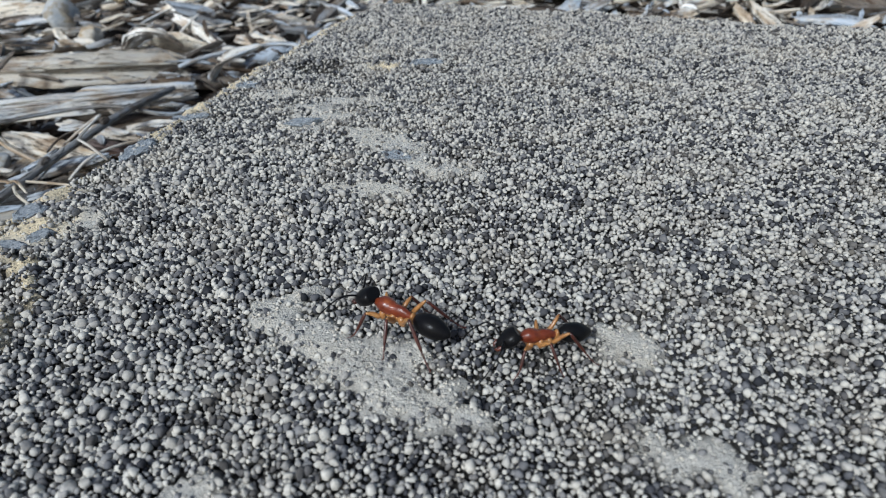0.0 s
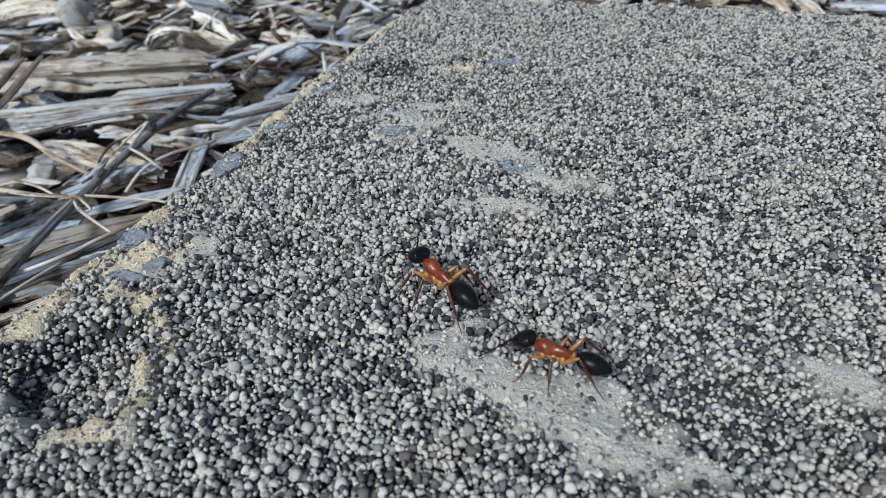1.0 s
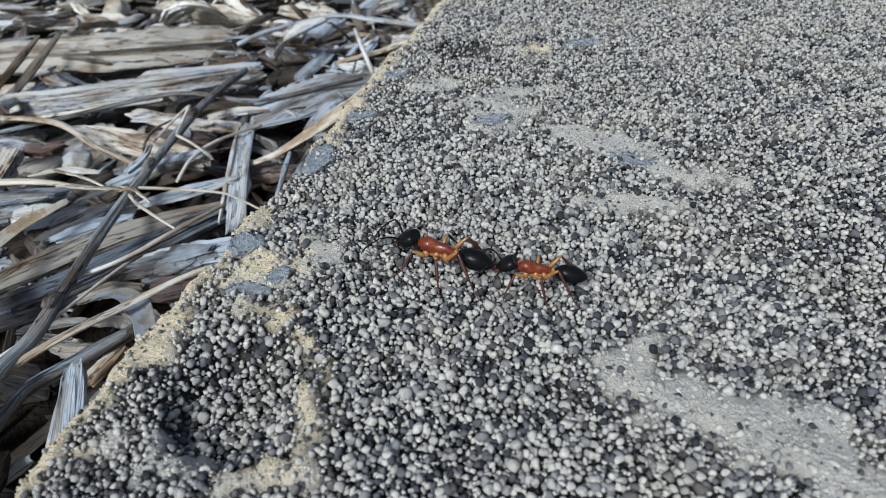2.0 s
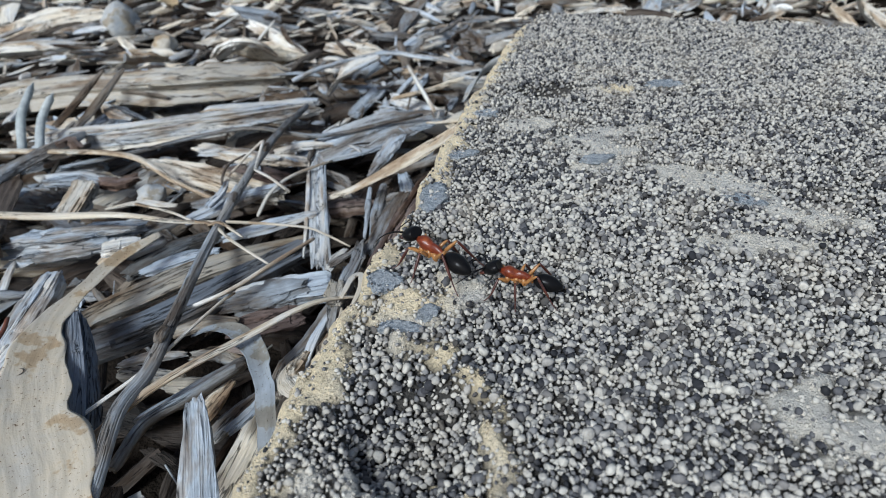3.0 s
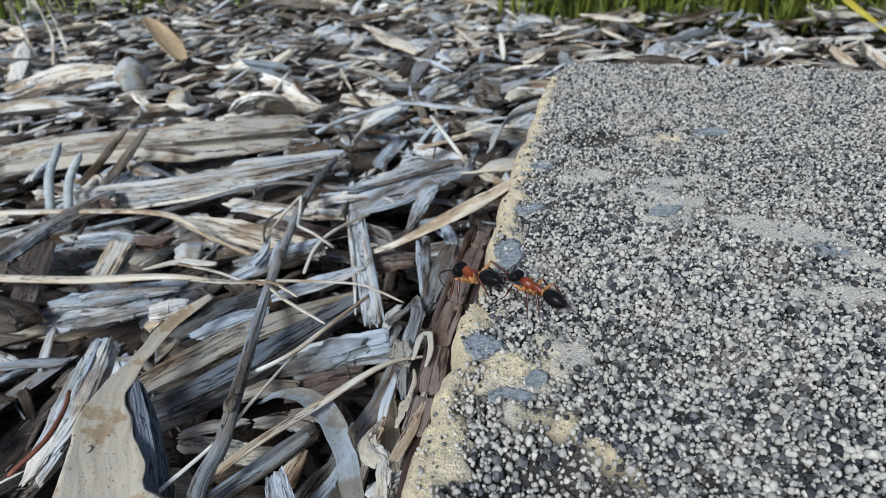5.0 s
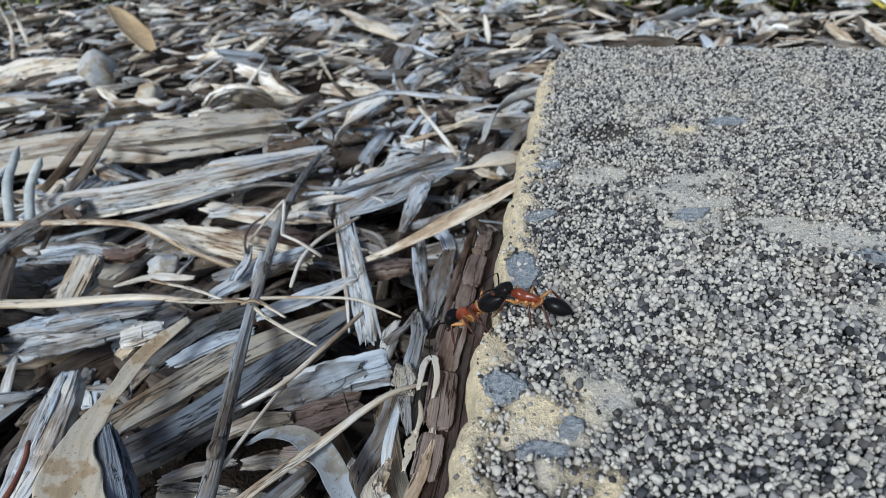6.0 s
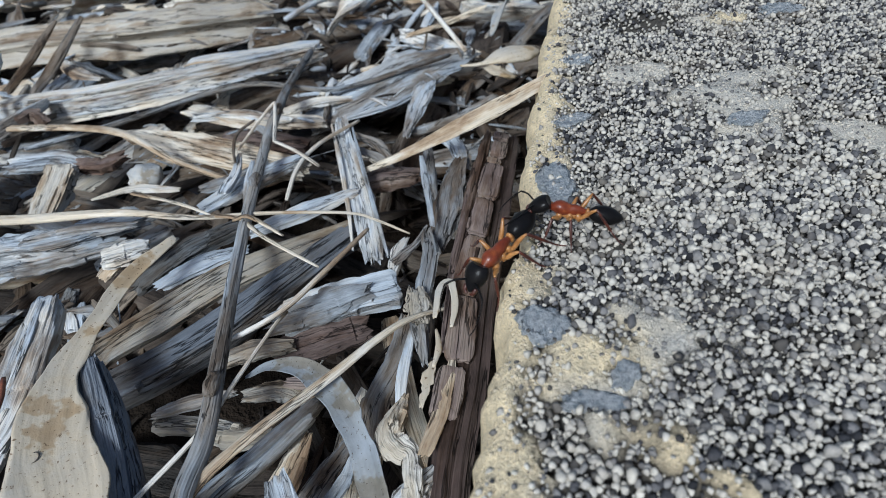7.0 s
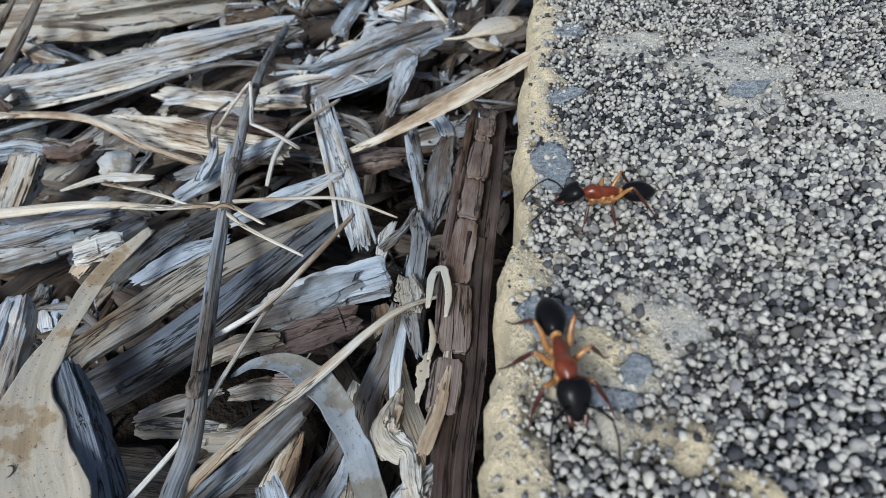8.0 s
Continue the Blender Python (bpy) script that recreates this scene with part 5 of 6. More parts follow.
    piece("frayed_splinter", "short tan-grey frayed splinter", "wood splinter", WOOD, 0.66, [(-7.2, 12.0, -2.4), (-7.3, 11.8, -2.4), (-7.4, 11.5, -2.4)],
          [0.13, 0.23, 0.21], [0.05, 0.08, 0.07], n=24, m=24, box=0.5, rag=1.1, groove=0.12, lump=0.08, sharp=30, split=8, seed=311)
    piece("wood_splinter", "blue-grey torn splinter under a bark plate", "wood splinter", WOOD, 0.58, [(-6.3, 18.1, -2.75), (-6.6, 17.1, -2.75), (-6.9, 16.0, -2.75)],
          [0.49, 0.44, 0.19], [0.12, 0.11, 0.05], n=44, m=24, box=0.5, rag=0.9, groove=0.12, lump=0.08, sharp=30, split=8, seed=312)
    piece("wood_chip", "dark brown thick chip between paler ones", "wood chip", BARK, 0.3, [(-8.0, 14.4, -2.85), (-7.5, 14.5, -2.85), (-6.9, 14.5, -2.85)],
          [0.48, 0.59, 0.44], [0.29, 0.35, 0.26], n=44, m=24, box=0.5, rag=0.7, groove=0.12, lump=0.08, sharp=30, split=8, seed=313)
    piece("curled_strip", "curled brown strip of dry wood", "wood strip", WOOD, 0.34, [(-8.0, 15.9, -2.6), (-7.6, 15.5, -2.6), (-7.3, 14.8, -2.6)],
          [0.19, 0.28, 0.15], [0.06, 0.08, 0.04], n=30, m=24, box=0.5, rag=0.7, groove=0.12, lump=0.08, sharp=30, split=8, seed=314, cup=0.3)
    piece("curled_strip", "thin grey-brown curled strip of wood", "wood strip", WOOD, 0.42, [(-8.0, 15.5, -2.7), (-7.6, 15.2, -2.7), (-7.3, 14.7, -2.7)],
          [0.21, 0.25, 0.13], [0.06, 0.08, 0.04], n=30, m=24, box=0.5, rag=0.7, groove=0.12, lump=0.08, sharp=30, split=8, seed=315)
    piece("wood_chip", "squarish pale grey-tan wood chip", "wood chip", WOOD, 0.68, [(-12.2, 12.3, -2.25), (-11.9, 12.4, -2.25), (-11.6, 12.5, -2.25)],
          [0.44, 0.52, 0.44], [0.15, 0.18, 0.15], n=30, m=24, box=0.4, rag=0.2, groove=0.12, lump=0.08, sharp=30, split=8, seed=316)
    rotten = piece("wood_chip", "pale grey chip with a rusty rotten end", "wood chip", WOOD, 0.55, [(-15.3, 16.3, -2.6), (-14.5, 16.3, -2.6), (-13.8, 16.0, -2.6)],
          [0.48, 0.55, 0.48], [0.24, 0.28, 0.24], n=44, m=24, box=0.5, rag=0.7, groove=0.12, lump=0.08, sharp=30, split=8, seed=317)
    part("rotten_end", stick_mesh("rotten_end", BARK, 0.33, [(-13.8, 15.9, -2.55), (-13.4, 15.8, -2.55), (-13.1, 16.0, -2.55)], [0.37, 0.44, 0.34], [0.22, 0.26, 0.2], n=24, m=24, box=0.5, rag=0.7, groove=0.12, lump=0.16, sharp=30, split=8, seed=318), rotten, "rust-brown rotten end")
    piece("flat_shard", "pale flat shard of bark below a nut", "bark", WOOD, 0.78, [(-13.3, 14.8, -2.7), (-12.6, 15.0, -2.7), (-11.7, 14.8, -2.7)],
          [0.12, 0.32, 0.17], [0.03, 0.08, 0.04], n=30, m=24, box=0.5, rag=0.7, groove=0.12, lump=0.08, sharp=30, split=8, seed=319)
    piece("wood_splinter", "small upright blue-grey splinter", "wood splinter", WOOD, 0.6, [(-10.3, 15.0, -2.2), (-10.3, 14.4, -2.2), (-10.4, 13.9, -2.2)],
          [0.11, 0.22, 0.25], [0.04, 0.09, 0.1], n=24, m=24, box=0.5, rag=0.9, groove=0.12, lump=0.08, sharp=30, split=8, seed=320)
    piece("wood_splinter", "slender upright grey splinter", "wood splinter", WOOD, 0.56, [(-10.0, 14.7, -2.2), (-10.0, 14.0, -2.2), (-9.9, 13.2, -2.2)],
          [0.09, 0.19, 0.2], [0.04, 0.08, 0.08], n=24, m=24, box=0.5, rag=0.9, groove=0.12, lump=0.08, sharp=30, split=8, seed=321)
    piece("thin_stalk", "thin dark brown bent stalk", "stalk", STRAW, 0.3, [(-10.1, 16.2, -2.1), (-10.4, 15.7, -2.1), (-10.4, 15.1, -2.1), (-10.3, 14.6, -2.1)],
          [0.06, 0.07, 0.07, 0.06], [0.05, 0.06, 0.06, 0.05], n=24, m=8, box=1.0, rag=0.1, groove=0.03, seed=322)
    piece("wood_chip", "grey splintered plank under a straw", "wood chip", WOOD, 0.52, [(-14.0, 13.5, -2.55), (-13.2, 13.6, -2.55), (-12.3, 13.6, -2.55)],
          [0.4, 0.51, 0.22], [0.16, 0.2, 0.09], n=44, m=24, box=0.5, rag=1.0, groove=0.12, lump=0.08, sharp=30, split=8, seed=323)
    piece("wood_chip", "bleached grey chip leaning on a twig", "wood chip", PALEWOOD, 0.6, [(-11.2, 11.8, -2.5), (-10.6, 12.2, -2.5), (-10.0, 12.4, -2.5)],
          [0.29, 0.39, 0.21], [0.1, 0.14, 0.07], n=44, m=24, box=0.5, rag=0.7, groove=0.12, lump=0.08, sharp=30, split=8, seed=324)
    piece("dark_plank", "dark brown plank under a pale leaf", "wood piece", BROWNWOOD, 0.42, [(-11.7, 12.2, -2.75), (-11.1, 12.9, -2.75), (-10.3, 13.4, -2.75)],
          [0.45, 0.54, 0.42], [0.22, 0.27, 0.21], n=44, m=24, box=0.5, rag=0.7, groove=0.12, lump=0.08, sharp=30, split=8, seed=325)
    piece("dark_splinter", "dark brown splinter in the gap by the slab", "wood splinter", BARK, 0.22, [(-6.7, 8.7, -2.0), (-6.8, 8.3, -2.0), (-6.9, 7.9, -2.0)],
          [0.08, 0.15, 0.13], [0.03, 0.06, 0.05], n=24, m=24, box=0.5, rag=0.7, groove=0.12, lump=0.08, sharp=30, split=8, seed=326)
    piece("grey_block", "grey-white broken block end by the bark", "wood piece", WOOD, 0.6, [(-7.0, 7.6, -2.0), (-7.3, 7.4, -2.0), (-7.5, 7.2, -2.0)],
          [0.13, 0.3, 0.37], [0.08, 0.18, 0.22], n=44, m=24, box=0.4, rag=0.4, groove=0.12, lump=0.08, sharp=30, split=8, seed=327)
    piece("dry_stalk", "long tan dry stalk lying before the grass", "stalk", STRAW, 0.86, [(-2.5, 52.3, -3.6), (3.8, 48.7, -3.6), (10.0, 47.5, -3.6), (13.2, 44.3, -3.6)],
          [0.41, 0.43, 0.39, 0.29], [0.25, 0.26, 0.23, 0.17], n=24, m=8, box=0.9, rag=0.1, groove=0.05, seed=330)
    piece("dry_stalk", "orange-tan dry stalk lying before the grass", "stalk", STRAW, 0.9, [(15.6, 38.5, -3.6), (19.0, 39.1, -3.6), (23.4, 38.3, -3.6)],
          [0.31, 0.41, 0.34], [0.19, 0.25, 0.2], n=20, m=8, box=0.9, rag=0.1, groove=0.05, seed=331)
    piece("dark_branch", "dark weathered branch lying on far mulch", "branch", WOOD, 0.3, [(-19.9, 53.4, -3.6), (-17.7, 57.1, -3.6), (-12.3, 54.2, -3.6)],
          [0.67, 1.01, 0.57], [0.47, 0.71, 0.4], n=24, m=24, box=0.5, rag=0.7, groove=0.12, lump=0.08, sharp=30, split=8, seed=332)
    piece("wood_piece", "bleached blue-white chip on far mulch", "wood chip", WOOD, 0.95, [(1.2, 29.8, -2.6), (2.7, 30.4, -2.6), (3.5, 29.8, -2.6)],
          [0.27, 0.61, 0.33], [0.08, 0.18, 0.1], n=20, m=24, box=0.5, rag=0.7, groove=0.12, lump=0.08, sharp=30, split=8, seed=333)
    rng = np.random.default_rng(3)

    def lumpy(name, label, category, mat, tone, centre, size, rough=0.35, seed=0):
        v, f = blob(size, lambda x, y, z: tuple(Vector((x, y, z)) * (1 + rough * (noise.noise(Vector((x, y, z)) * 1.4 + Vector((seed, 0, 0))) + 0.4 * noise.noise(Vector((x, y, z)) * 4 + Vector((seed, 0, 0)))))), centre, level=3)
        return thing(name, mesh_of(name, v, f, mat, True, 40, (("grain", "FLOAT_VECTOR", "vector", np.array(v)), ("tone", "FLOAT", "value", np.full(len(v), tone)))), label, category)

    lumpy("nut", "small pale rounded nut husk", "seed husk", LEAF, 0.68, (-12.5, 15.5, -2.75), (0.36, 0.30, 0.26), 0.3, 1)
    pod = piece("seed_pod", "tan dry seed pod with golden broken inside by the slab", "seed pod", LEAF, 0.92, [(-5.37, 18.09, -2.3), (-4.9, 18.07, -2.3), (-4.31, 18.32, -2.3), (-3.4, 18.94, -2.5)],
                [0.06, 0.14, 0.62, 0.85, 0.5], [0.05, 0.08, 0.25, 0.3, 0.2], n=30, m=20, box=0.9, rag=0.3, groove=0.04, lump=0.08, seed=72)
    part("inside", stick_mesh("inside", LEAF, 0.90, [(-4.69, 17.95, -2.4), (-4.49, 17.79, -2.45), (-4.15, 17.82, -2.6)], [0.3, 0.42, 0.2], 0.12, n=16, m=16, box=0.8, rag=0.5, groove=0.08, lump=0.25, cup=0.3, seed=73), pod, "golden broken inside of the pod")
    lumpy("round_pod", "round tan seed pod lying on far mulch", "seed pod", LEAF, 0.88, (5.9, 40.7, -3.6), (0.6, 0.6, 0.55), 0.15, 3)
    lumpy("pebble", "pale grey pebble on the mulch", "pebble", LEAF, 0.66, (-20.5, 34.0, -3.0), (0.8, 0.9, 0.9), 0.25, 4)
    lumpy("pebble", "pale cream pebble on the mulch", "pebble", LEAF, 0.80, (-17.0, 30.0, -3.1), (0.5, 0.5, 0.45), 0.25, 5)


def litter():
    """Small slivers and crumbs lying on the larger pieces."""
    from mathutils.bvhtree import BVHTree

    V, F, n0 = [], [], 0
    for ob in list(scene.objects):
        if ob.type == "MESH" and not ob.name.startswith(("pavement", "stone", "grass", "yellow")):
            V += [tuple(v.co) for v in ob.data.vertices]
            F += [tuple(i + n0 for i in p.vertices) for p in ob.data.polygons]
            n0 = len(V)
    tree = BVHTree.FromPolygons(V, F)
    rng = np.random.default_rng(55)
    V, F, C, T, n0 = [], [], [], [], 0
    for k in range(4600):
        x, y = rng.uniform(-19, -3.5), rng.uniform(6, 30)
        if not off_slab(x, y, 0.3):
            continue
        L = float(np.clip(rng.lognormal(math.log(0.42 if y > 11 else 0.32), 0.5), 0.12, 1.6))
        yaw = rng.uniform(0, 6.28)
        dx, dy = math.cos(yaw) * L / 2, math.sin(yaw) * L / 2
        ends = []
        for q in (-1, 1):
            place = tree.ray_cast(Vector(((x + q * dx) * CM, (y + q * dy) * CM, 1.0)), Vector((0, 0, -1)))[0]
            ends.append(place.z / CM if place else -4.0)
        if max(ends) > -2.75 or abs(ends[0] - ends[1]) > L * 0.9 or not off_slab(x + dx, y + dy, 0.2) or not off_slab(x - dx, y - dy, 0.2):
            continue
        w = float(np.clip(L * rng.uniform(0.06, 0.35), 0.03, 0.35))
        h = w * rng.uniform(0.3, 0.7)
        v, f, co = stick([(x - dx, y - dy, ends[0] + h / 2), (x, y, sum(ends) / 2 + h * 0.8), (x + dx, y + dy, ends[1] + h / 2)], w, h, n=6, m=8, box=0.7, rag=0.7, groove=0.15, seed=9000 + k, roll=rng.normal(0, 15), tip=(0.5, 0.4), split=1)
        V.append(v)
        F += [tuple(i + n0 for i in q) for q in f]
        C.append(co)
        # All crumbs are toned down, nearest most: painted shade between the larger pieces.
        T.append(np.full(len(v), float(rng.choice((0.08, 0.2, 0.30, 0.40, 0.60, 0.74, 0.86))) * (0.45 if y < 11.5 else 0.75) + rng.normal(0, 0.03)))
        n0 += len(v)
    for k in range(260):  # loose fibres
        x, y = rng.uniform(-17, -5), rng.uniform(7, 26)
        L, yaw, w = rng.uniform(0.8, 3.4), rng.normal(0.5, 0.9), rng.uniform(0.02, 0.06)
        pts = []
        for q in (-1, 0, 1):
            px, py = x + q * math.cos(yaw) * L / 2 + rng.normal(0, 0.06), y + q * math.sin(yaw) * L / 2 + rng.normal(0, 0.06)
            place = tree.ray_cast(Vector((px * CM, py * CM, 1.0)), Vector((0, 0, -1)))[0]
            pts.append((px, py, (place.z / CM if place else -4.0) + w / 2))
        if not all(off_slab(p[0], p[1], 0.2) for p in pts) or max(p[2] for p in pts) - min(p[2] for p in pts) > 0.7 or max(p[2] for p in pts) > -2.3:
            continue
        v, f, co = stick(pts, [w, w, w * 0.5], [w, w, w * 0.5], n=12, m=6, box=1.0, rag=0.2, groove=0.05, seed=12000 + k)
        V.append(v)
        F += [tuple(i + n0 for i in q) for q in f]
        C.append(co)
        T.append(np.full(len(v), float(rng.choice((0.25, 0.38, 0.55, 0.74)))))
        n0 += len(v)
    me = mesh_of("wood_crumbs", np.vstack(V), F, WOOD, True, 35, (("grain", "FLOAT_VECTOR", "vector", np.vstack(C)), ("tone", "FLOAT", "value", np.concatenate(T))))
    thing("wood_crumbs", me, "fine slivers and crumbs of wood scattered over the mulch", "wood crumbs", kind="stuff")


# ---- grass ----
def grass():
    rng = np.random.default_rng(9)
    V, F, n0 = [], [], 0
    for k in range(1900):
        x = rng.uniform(-45, 42)
        if x < 0 and rng.random() < 0.85:
            continue
        y = (47.5 - 0.42 * x if x > 2 + rng.normal(0, 2) else 62) + abs(rng.normal(0, 4))
        z0 = float(ground_height(x, y))
        L, lean, yaw = rng.uniform(4, 15), rng.uniform(0.2, 1.7), rng.uniform(0, 6.28)
        d = np.array((math.cos(yaw), math.sin(yaw)))
        pts = [(x, y, z0), (*(np.array((x, y)) + d * L * 0.2 * lean), z0 + L * 0.5), (*(np.array((x, y)) + d * L * 0.7 * lean), z0 + L * (0.9 - 0.35 * lean))]
        w = rng.uniform(0.15, 0.55)
        v, f, _ = stick(pts, [w, w, w * 0.7, 0.03], [w * 0.25, w * 0.25, w * 0.2, 0.02], n=6, m=4, box=1.0, rag=0, groove=0, lump=0, seed=k)
        V.append(v)
        F += [tuple(i + n0 for i in q) for q in f]
        n0 += len(v)
    thing("grass", mesh_of("grass", np.vstack(V), F, GRASS), "clump of long green grass behind the mulch bed", "grass", kind="stuff")


# ---- ants ----
def tube(points, radii, n=10, m=8):
    v, f, _ = stick(points, [2 * r for r in radii], [2 * r for r in radii], n=n, m=m, box=1.0, rag=0, groove=0, lump=0)
    return v, f


def blob(size, shape=None, centre=(0, 0, 0), tilt=0.0, level=3):
    """A rounded body part: half-sizes, a reshaping of the unit ball, and a nose-up tilt in degrees."""
    bm = bmesh.new()
    bmesh.ops.create_icosphere(bm, subdivisions=level, radius=1)
    verts = []
    for v in bm.verts:
        c = v.co.copy()
        if shape:
            c = Vector(shape(c.x, c.y, c.z))
        c = Vector((c.x * size[0], c.y * size[1], c.z * size[2]))
        c.rotate(Euler((0, radians(-tilt), 0)))
        verts.append(tuple(c + Vector(centre)))
    faces = [tuple(v.index for v in f.verts) for f in bm.faces]
    bm.free()
    return verts, faces


def scaled(shape, k):
    return np.asarray(shape[0]) * k, shape[1]


def ant(size, label):
    root = tagged(new("ant"), label, "ant", "ants on the slab")

    def piece_of(name, shape, mat, parent=root, label=""):
        v, f = scaled(shape, size)
        return part(name, mesh_of(name, v, f, mat), parent, label)

    def heart(x, y, z):
        wide = 1.04 - 0.26 * max(0.0, x + 0.2) ** 1.3
        back = -0.72 if x < -0.72 else x
        return back + 0.10 * (x < -0.4) * (0.25 - y * y), y * wide * (1.18 if x < -0.3 else 1.18 - 0.18 * (x + 0.3)), z * (1 - 0.16 * x)

    head = piece_of("head", blob((0.158, 0.098, 0.084), heart, (0.425, 0, 0.305), -34, level=4), BLACK, label="glossy black heart-shaped head")
    for s in (-1, 1):
        piece_of("mandible", tube([(0.51, 0.055 * s, 0.255), (0.56, 0.045 * s, 0.225), (0.575, 0.008 * s, 0.215)], (0.026, 0.022, 0.006)), DARKLEG, head)
        piece_of("eye", blob((0.026, 0.012, 0.022), None, (0.40, 0.098 * s, 0.345), level=2), BLACK, head)
    piece_of("neck", tube([(0.33, 0, 0.29), (0.27, 0, 0.285)], (0.028, 0.034)), RUST)
    def humped(x, y, z):
        rise = 0.26 * math.exp(-((x - 0.50) / 0.30) ** 2) - 0.13 * math.exp(-((x + 0.02) / 0.10) ** 2) + 0.12 * math.exp(-((x + 0.45) / 0.28) ** 2) - 0.14 * math.exp(-((x - 0.86) / 0.12) ** 2)
        wide = 0.66 + 0.42 * math.exp(-((x - 0.5) / 0.5) ** 2) - 0.07 * math.exp(-((x + 0.02) / 0.14) ** 2)
        return x, y * wide, z * (0.95 + 0.1 * x) + rise * (z > -0.3)

    piece_of("thorax", blob((0.225, 0.080, 0.078), humped, (0.105, 0, 0.272), 8, level=4), RUST, label="humped rust-red thorax")
    piece_of("belly", blob((0.15, 0.062, 0.055), None, (0.09, 0, 0.212), 6), AMBER, label="amber underside")
    piece_of("petiole", blob((0.034, 0.045, 0.066), lambda x, y, z: (x * (1 - 0.35 * z), y, z), (-0.105, 0, 0.245)), AMBER, label="upright amber waist scale")

    def segments(x, y, z):
        k = 1 - 0.012 * (math.sin(x * 9.0 + 0.8) > 0.93)
        tip = 1 - 0.34 * max(0.0, -x - 0.15) ** 1.4
        return x * (1.08 if x < 0 else 1.0), y * k * tip * (1 + 0.05 * x), z * k * tip * (1 + 0.03 * x)

    piece_of("gaster", blob((0.188, 0.110, 0.110), segments, (-0.300, 0, 0.225), 9, level=4), BLACK, label="glossy black oval abdomen")
    limbs = []
    for s in (-1, 1):
        for n, (x, knee, shin, foot) in enumerate((
            (0.21, (0.31, 0.17, 0.270), (0.38, 0.25, 0.09), (0.45, 0.28, 0.005)),
            (0.09, (0.05, 0.205, 0.300), (0.00, 0.315, 0.10), (-0.03, 0.38, 0.005)),
            (-0.01, (-0.17, 0.155, 0.375), (-0.34, 0.235, 0.13), (-0.45, 0.29, 0.005)),
        )):
            hip = Vector((x, 0.045 * s, 0.20))
            go = [Vector((p[0], p[1] * s, p[2])) - hip for p in (knee, shin, foot)]
            leg = piece_of("leg", tube([(0, 0, 0), go[0] * 0.18 + Vector((0, 0.015 * s, -0.01)), go[0] * 0.6, go[0]], (0.022, 0.026, 0.022, 0.012)), AMBER, label="amber upper leg")
            leg.location = hip * size * CM
            piece_of("coxa", blob((0.040, 0.032, 0.058), None, (0.0, 0.008 * s, 0.005), 20 - 20 * n, level=2), AMBER, leg)
            piece_of("shin", tube([go[0], (go[0] + go[1]) / 2, go[1]], (0.014, 0.019, 0.013), 8, 7), DARKLEG, leg, "dark red lower leg")
            piece_of("foot", tube([go[1], (go[1] + go[2]) / 2 + Vector((0, 0, -0.012)), go[2], go[2] + Vector((0.02 * (1 - n), 0.02 * s, 0))], (0.010, 0.008, 0.007, 0.006), 8, 6), DARKLEG, leg, "thin dark foot")
            limbs.append((leg, hip * size * CM, n, s))
        hip = Vector((0.50, 0.05 * s, 0.325))
        feeler = piece_of("antenna", tube([(0, 0, 0), (0.06, 0.08 * s, 0.035), (0.13, 0.15 * s, 0.03)], (0.011, 0.010, 0.012)), BLACK, label="black elbowed antenna")
        feeler.location = hip * size * CM
        piece_of("whip", tube([(0.13, 0.15 * s, 0.03), (0.22, 0.17 * s, -0.05), (0.33, 0.16 * s, -0.17), (0.38, 0.13 * s, -0.25)], (0.008, 0.007, 0.007, 0.006), 12, 6), BLACK, feeler)
        limbs.append((feeler, hip * size * CM, 3, s))
    return root, limbs


# seconds, place on the slab, nose-up pitch, bearing
FIRST_ANT = [
    (0.0, -0.20, 4.81, 0.01, -1, 149), (0.3, -1.02, 4.89, 0.02, 0, 163), (0.6, -1.13, 5.28, 0.02, 1, 149), (1.0, -1.69, 6.07, 0.02, 2, 129), (1.2, -2.09, 6.36, 0.02, 2, 146),
    (2.3, -4.10, 7.26, 0.02, 2, 158), (2.6, -4.89, 7.74, 0.02, 2, 150), (3.0, -5.25, 7.86, 0.02, 1, 135), (3.5, -5.33, 8.13, 0.02, 3, 118), (4.0, -5.77, 8.64, 0.02, 0, 125),
    (4.5, -5.74, 8.93, -0.06, -9, 109), (5.8, -5.87, 9.26, -0.37, -47, 145), (6.2, -5.92, 9.03, -0.35, -46, 136), (6.5, -6.00, 9.05, -0.31, -47, 145), (6.8, -6.09, 8.96, -0.30, -51, 173),
    (7.0, -6.07, 8.82, -0.18, -17, 223), (7.2, -6.05, 8.46, 0.00, -7, 243), (7.5, -6.13, 8.20, 0.02, 3, 265), (7.8, -6.05, 7.62, 0.02, 1, 266), (8.0, -6.03, 7.16, 0.02, -1, 266),
]
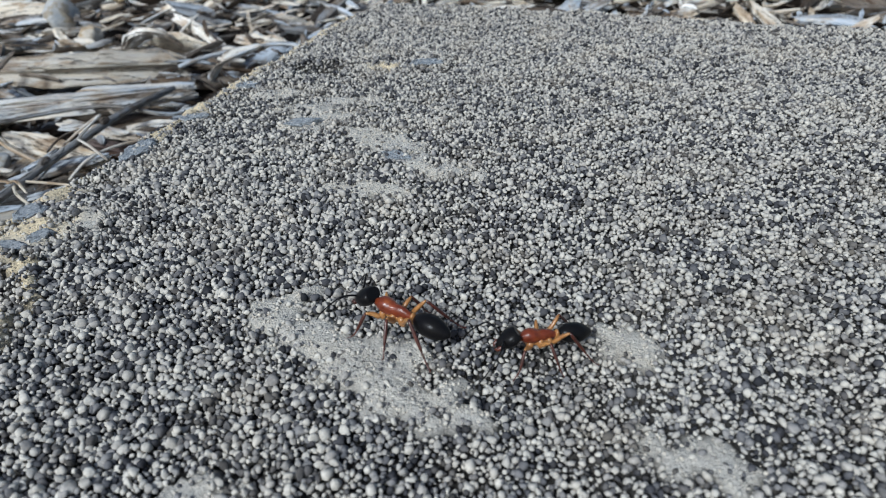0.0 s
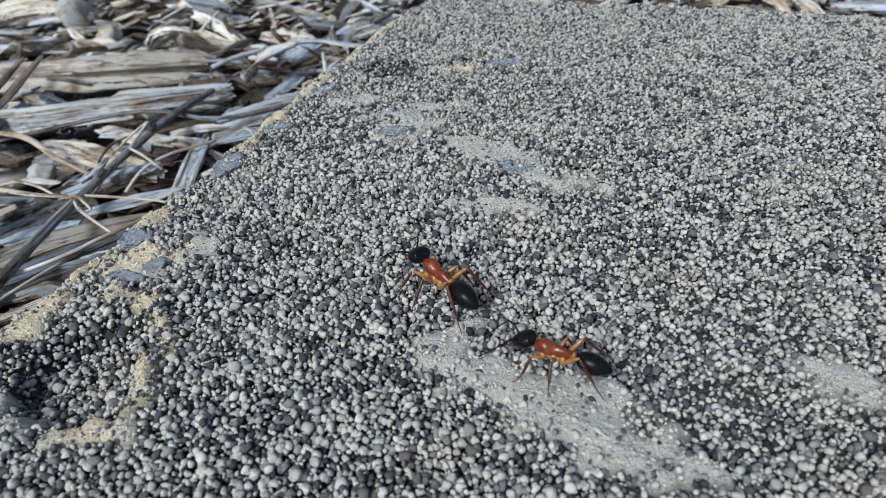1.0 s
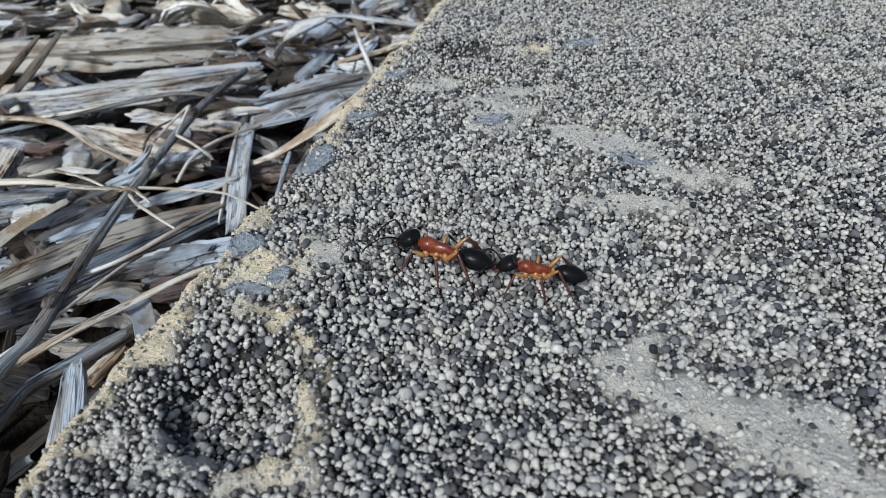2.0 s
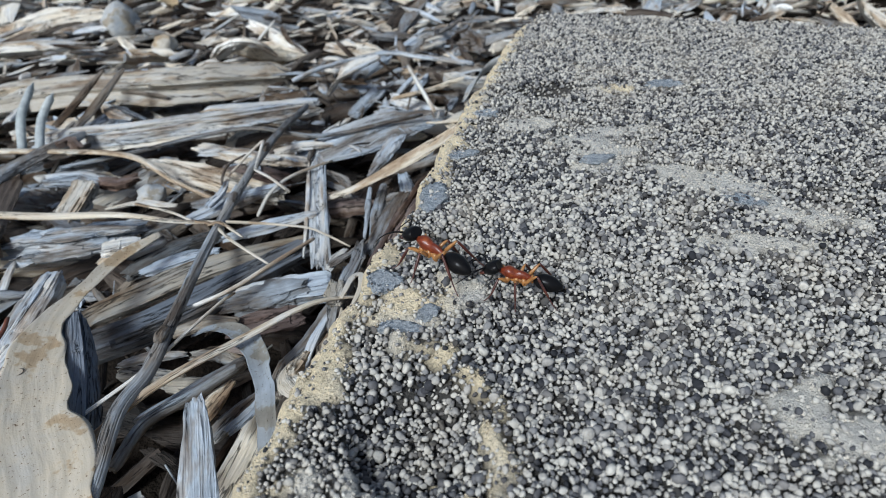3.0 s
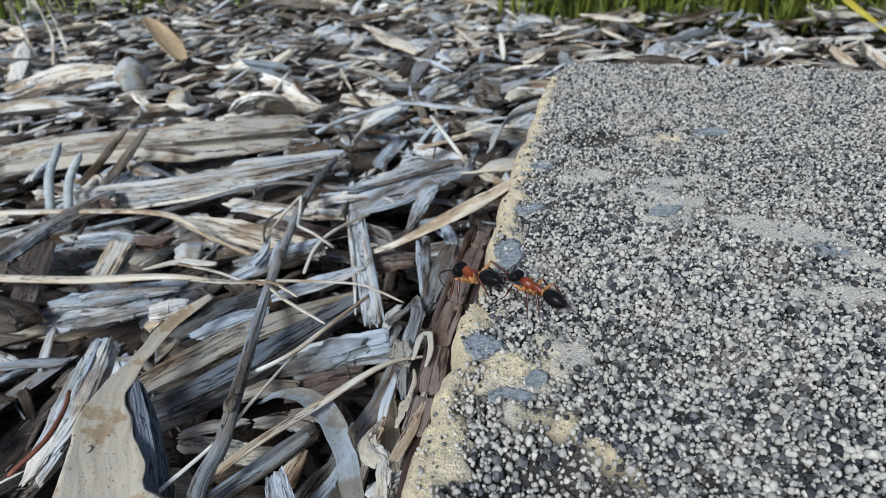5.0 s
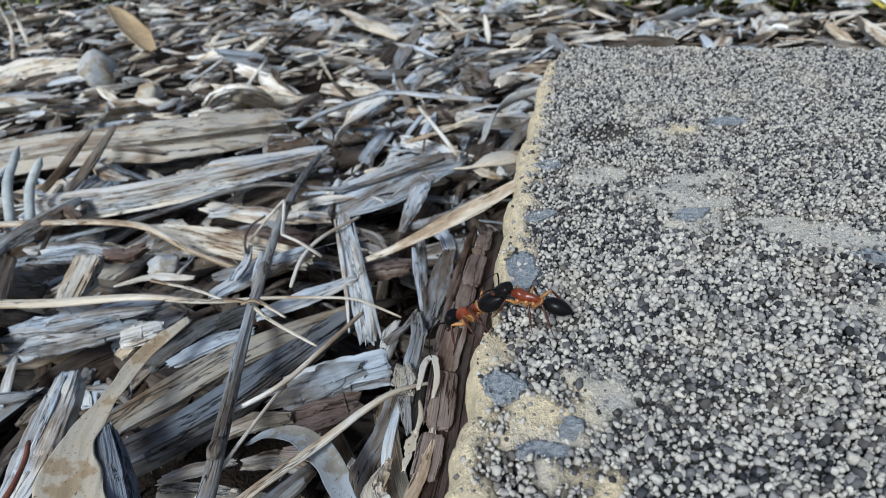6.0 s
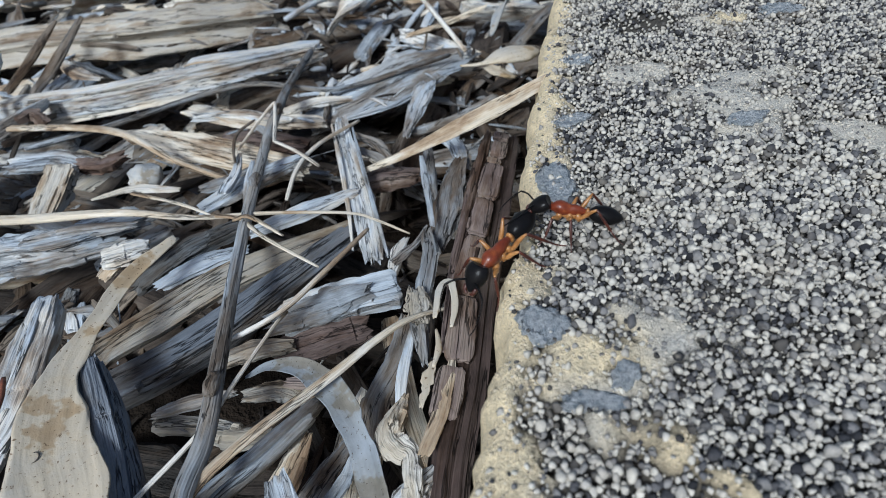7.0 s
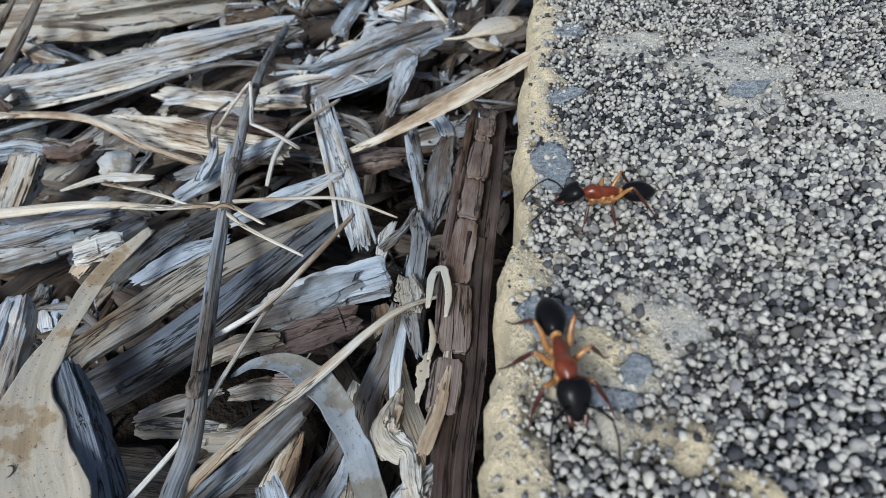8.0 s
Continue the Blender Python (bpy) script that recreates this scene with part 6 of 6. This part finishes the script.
SECOND_ANT = [
    (0.0, 1.22, 4.48, 0.02, 2, 195), (0.3, 0.62, 4.37, 0.01, 3, 190), (0.6, 0.00, 4.58, 0.02, 1, 177), (1.0, -0.55, 4.86, 0.01, 0, 154), (1.2, -0.75, 5.13, 0.02, -2, 133),
    (2.3, -2.91, 6.79, 0.02, 1, 176), (2.6, -3.32, 6.91, 0.02, 1, 160), (3.0, -4.22, 7.29, 0.02, 1, 159), (3.5, -4.54, 7.24, 0.02, 1, 174), (4.0, -4.99, 7.65, 0.01, -1, 145),
    (4.5, -5.08, 8.02, 0.04, -4, 127), (5.8, -5.30, 8.81, 0.01, -2, 139), (6.2, -5.42, 8.82, 0.01, 3, 165), (6.5, -5.45, 8.95, 0.01, 3, 181), (6.8, -5.72, 8.99, 0.02, 2, 183),
    (7.0, -5.30, 8.97, 0.01, 2, 164), (7.2, -5.09, 8.81, 0.01, 1, 150), (7.5, -5.01, 8.94, 0.01, 3, 172), (7.8, -5.01, 8.90, 0.02, 3, 178), (8.0, -4.99, 8.91, 0.02, 2, 179),
]


def ant_rows(rows, lift):
    return [(t, pose(x * CM, y * CM, (z + lift) * CM, 0, 0, yaw) @ pose(0, 0, 0, 0, -pitch, 0)) for t, x, y, z, pitch, yaw in rows]


def gait(limbs, rows, size):
    """Legs swing three by three with the way that the ant has gone; antennae feel about."""
    times = np.arange(0, 8.01, 0.1)
    at = np.array([r[0] for r in rows])
    way = np.r_[0, np.cumsum([math.hypot(b[1] - a[1], b[2] - a[2]) + abs(b[5] - a[5]) * 0.004 for a, b in zip(rows, rows[1:])])]
    gone = np.interp(times, at, way)
    for limb, hip, n, s in limbs:
        out = []
        for t, g in zip(times, gone):
            if n == 3:
                a, b = 12 * math.sin(2.1 * t + s) + 7 * math.sin(5.3 * t + 2 * s), 8 * math.sin(3.1 * t + 1.7 * s)
            else:
                ph = 2 * math.pi * (g / (0.75 * size)) + (math.pi if (n + (s > 0)) % 2 else 0)
                a, b = 13 * math.sin(ph) * s, 7 * max(0.0, math.cos(ph)) * s
            out.append((float(t), Matrix.Translation(hip) @ pose(0, 0, 0, b, 0, a)))
        walk(limb, out)


ground()
paving = slab()
flush_stones(paving)
pieces()
chips()
litter()
grass()
lead, lead_limbs = ant(1.12, "larger black and rust-red ant with amber legs walking ahead")
tail, tail_limbs = ant(0.95, "smaller black and rust-red ant following the other")
sand(paving)


def motions():
    walk(lead, ant_rows(FIRST_ANT, 0.08))
    walk(tail, ant_rows(SECOND_ANT, 0.08))
    gait(lead_limbs, FIRST_ANT, 1.12)
    gait(tail_limbs, SECOND_ANT, 0.95)


motions()
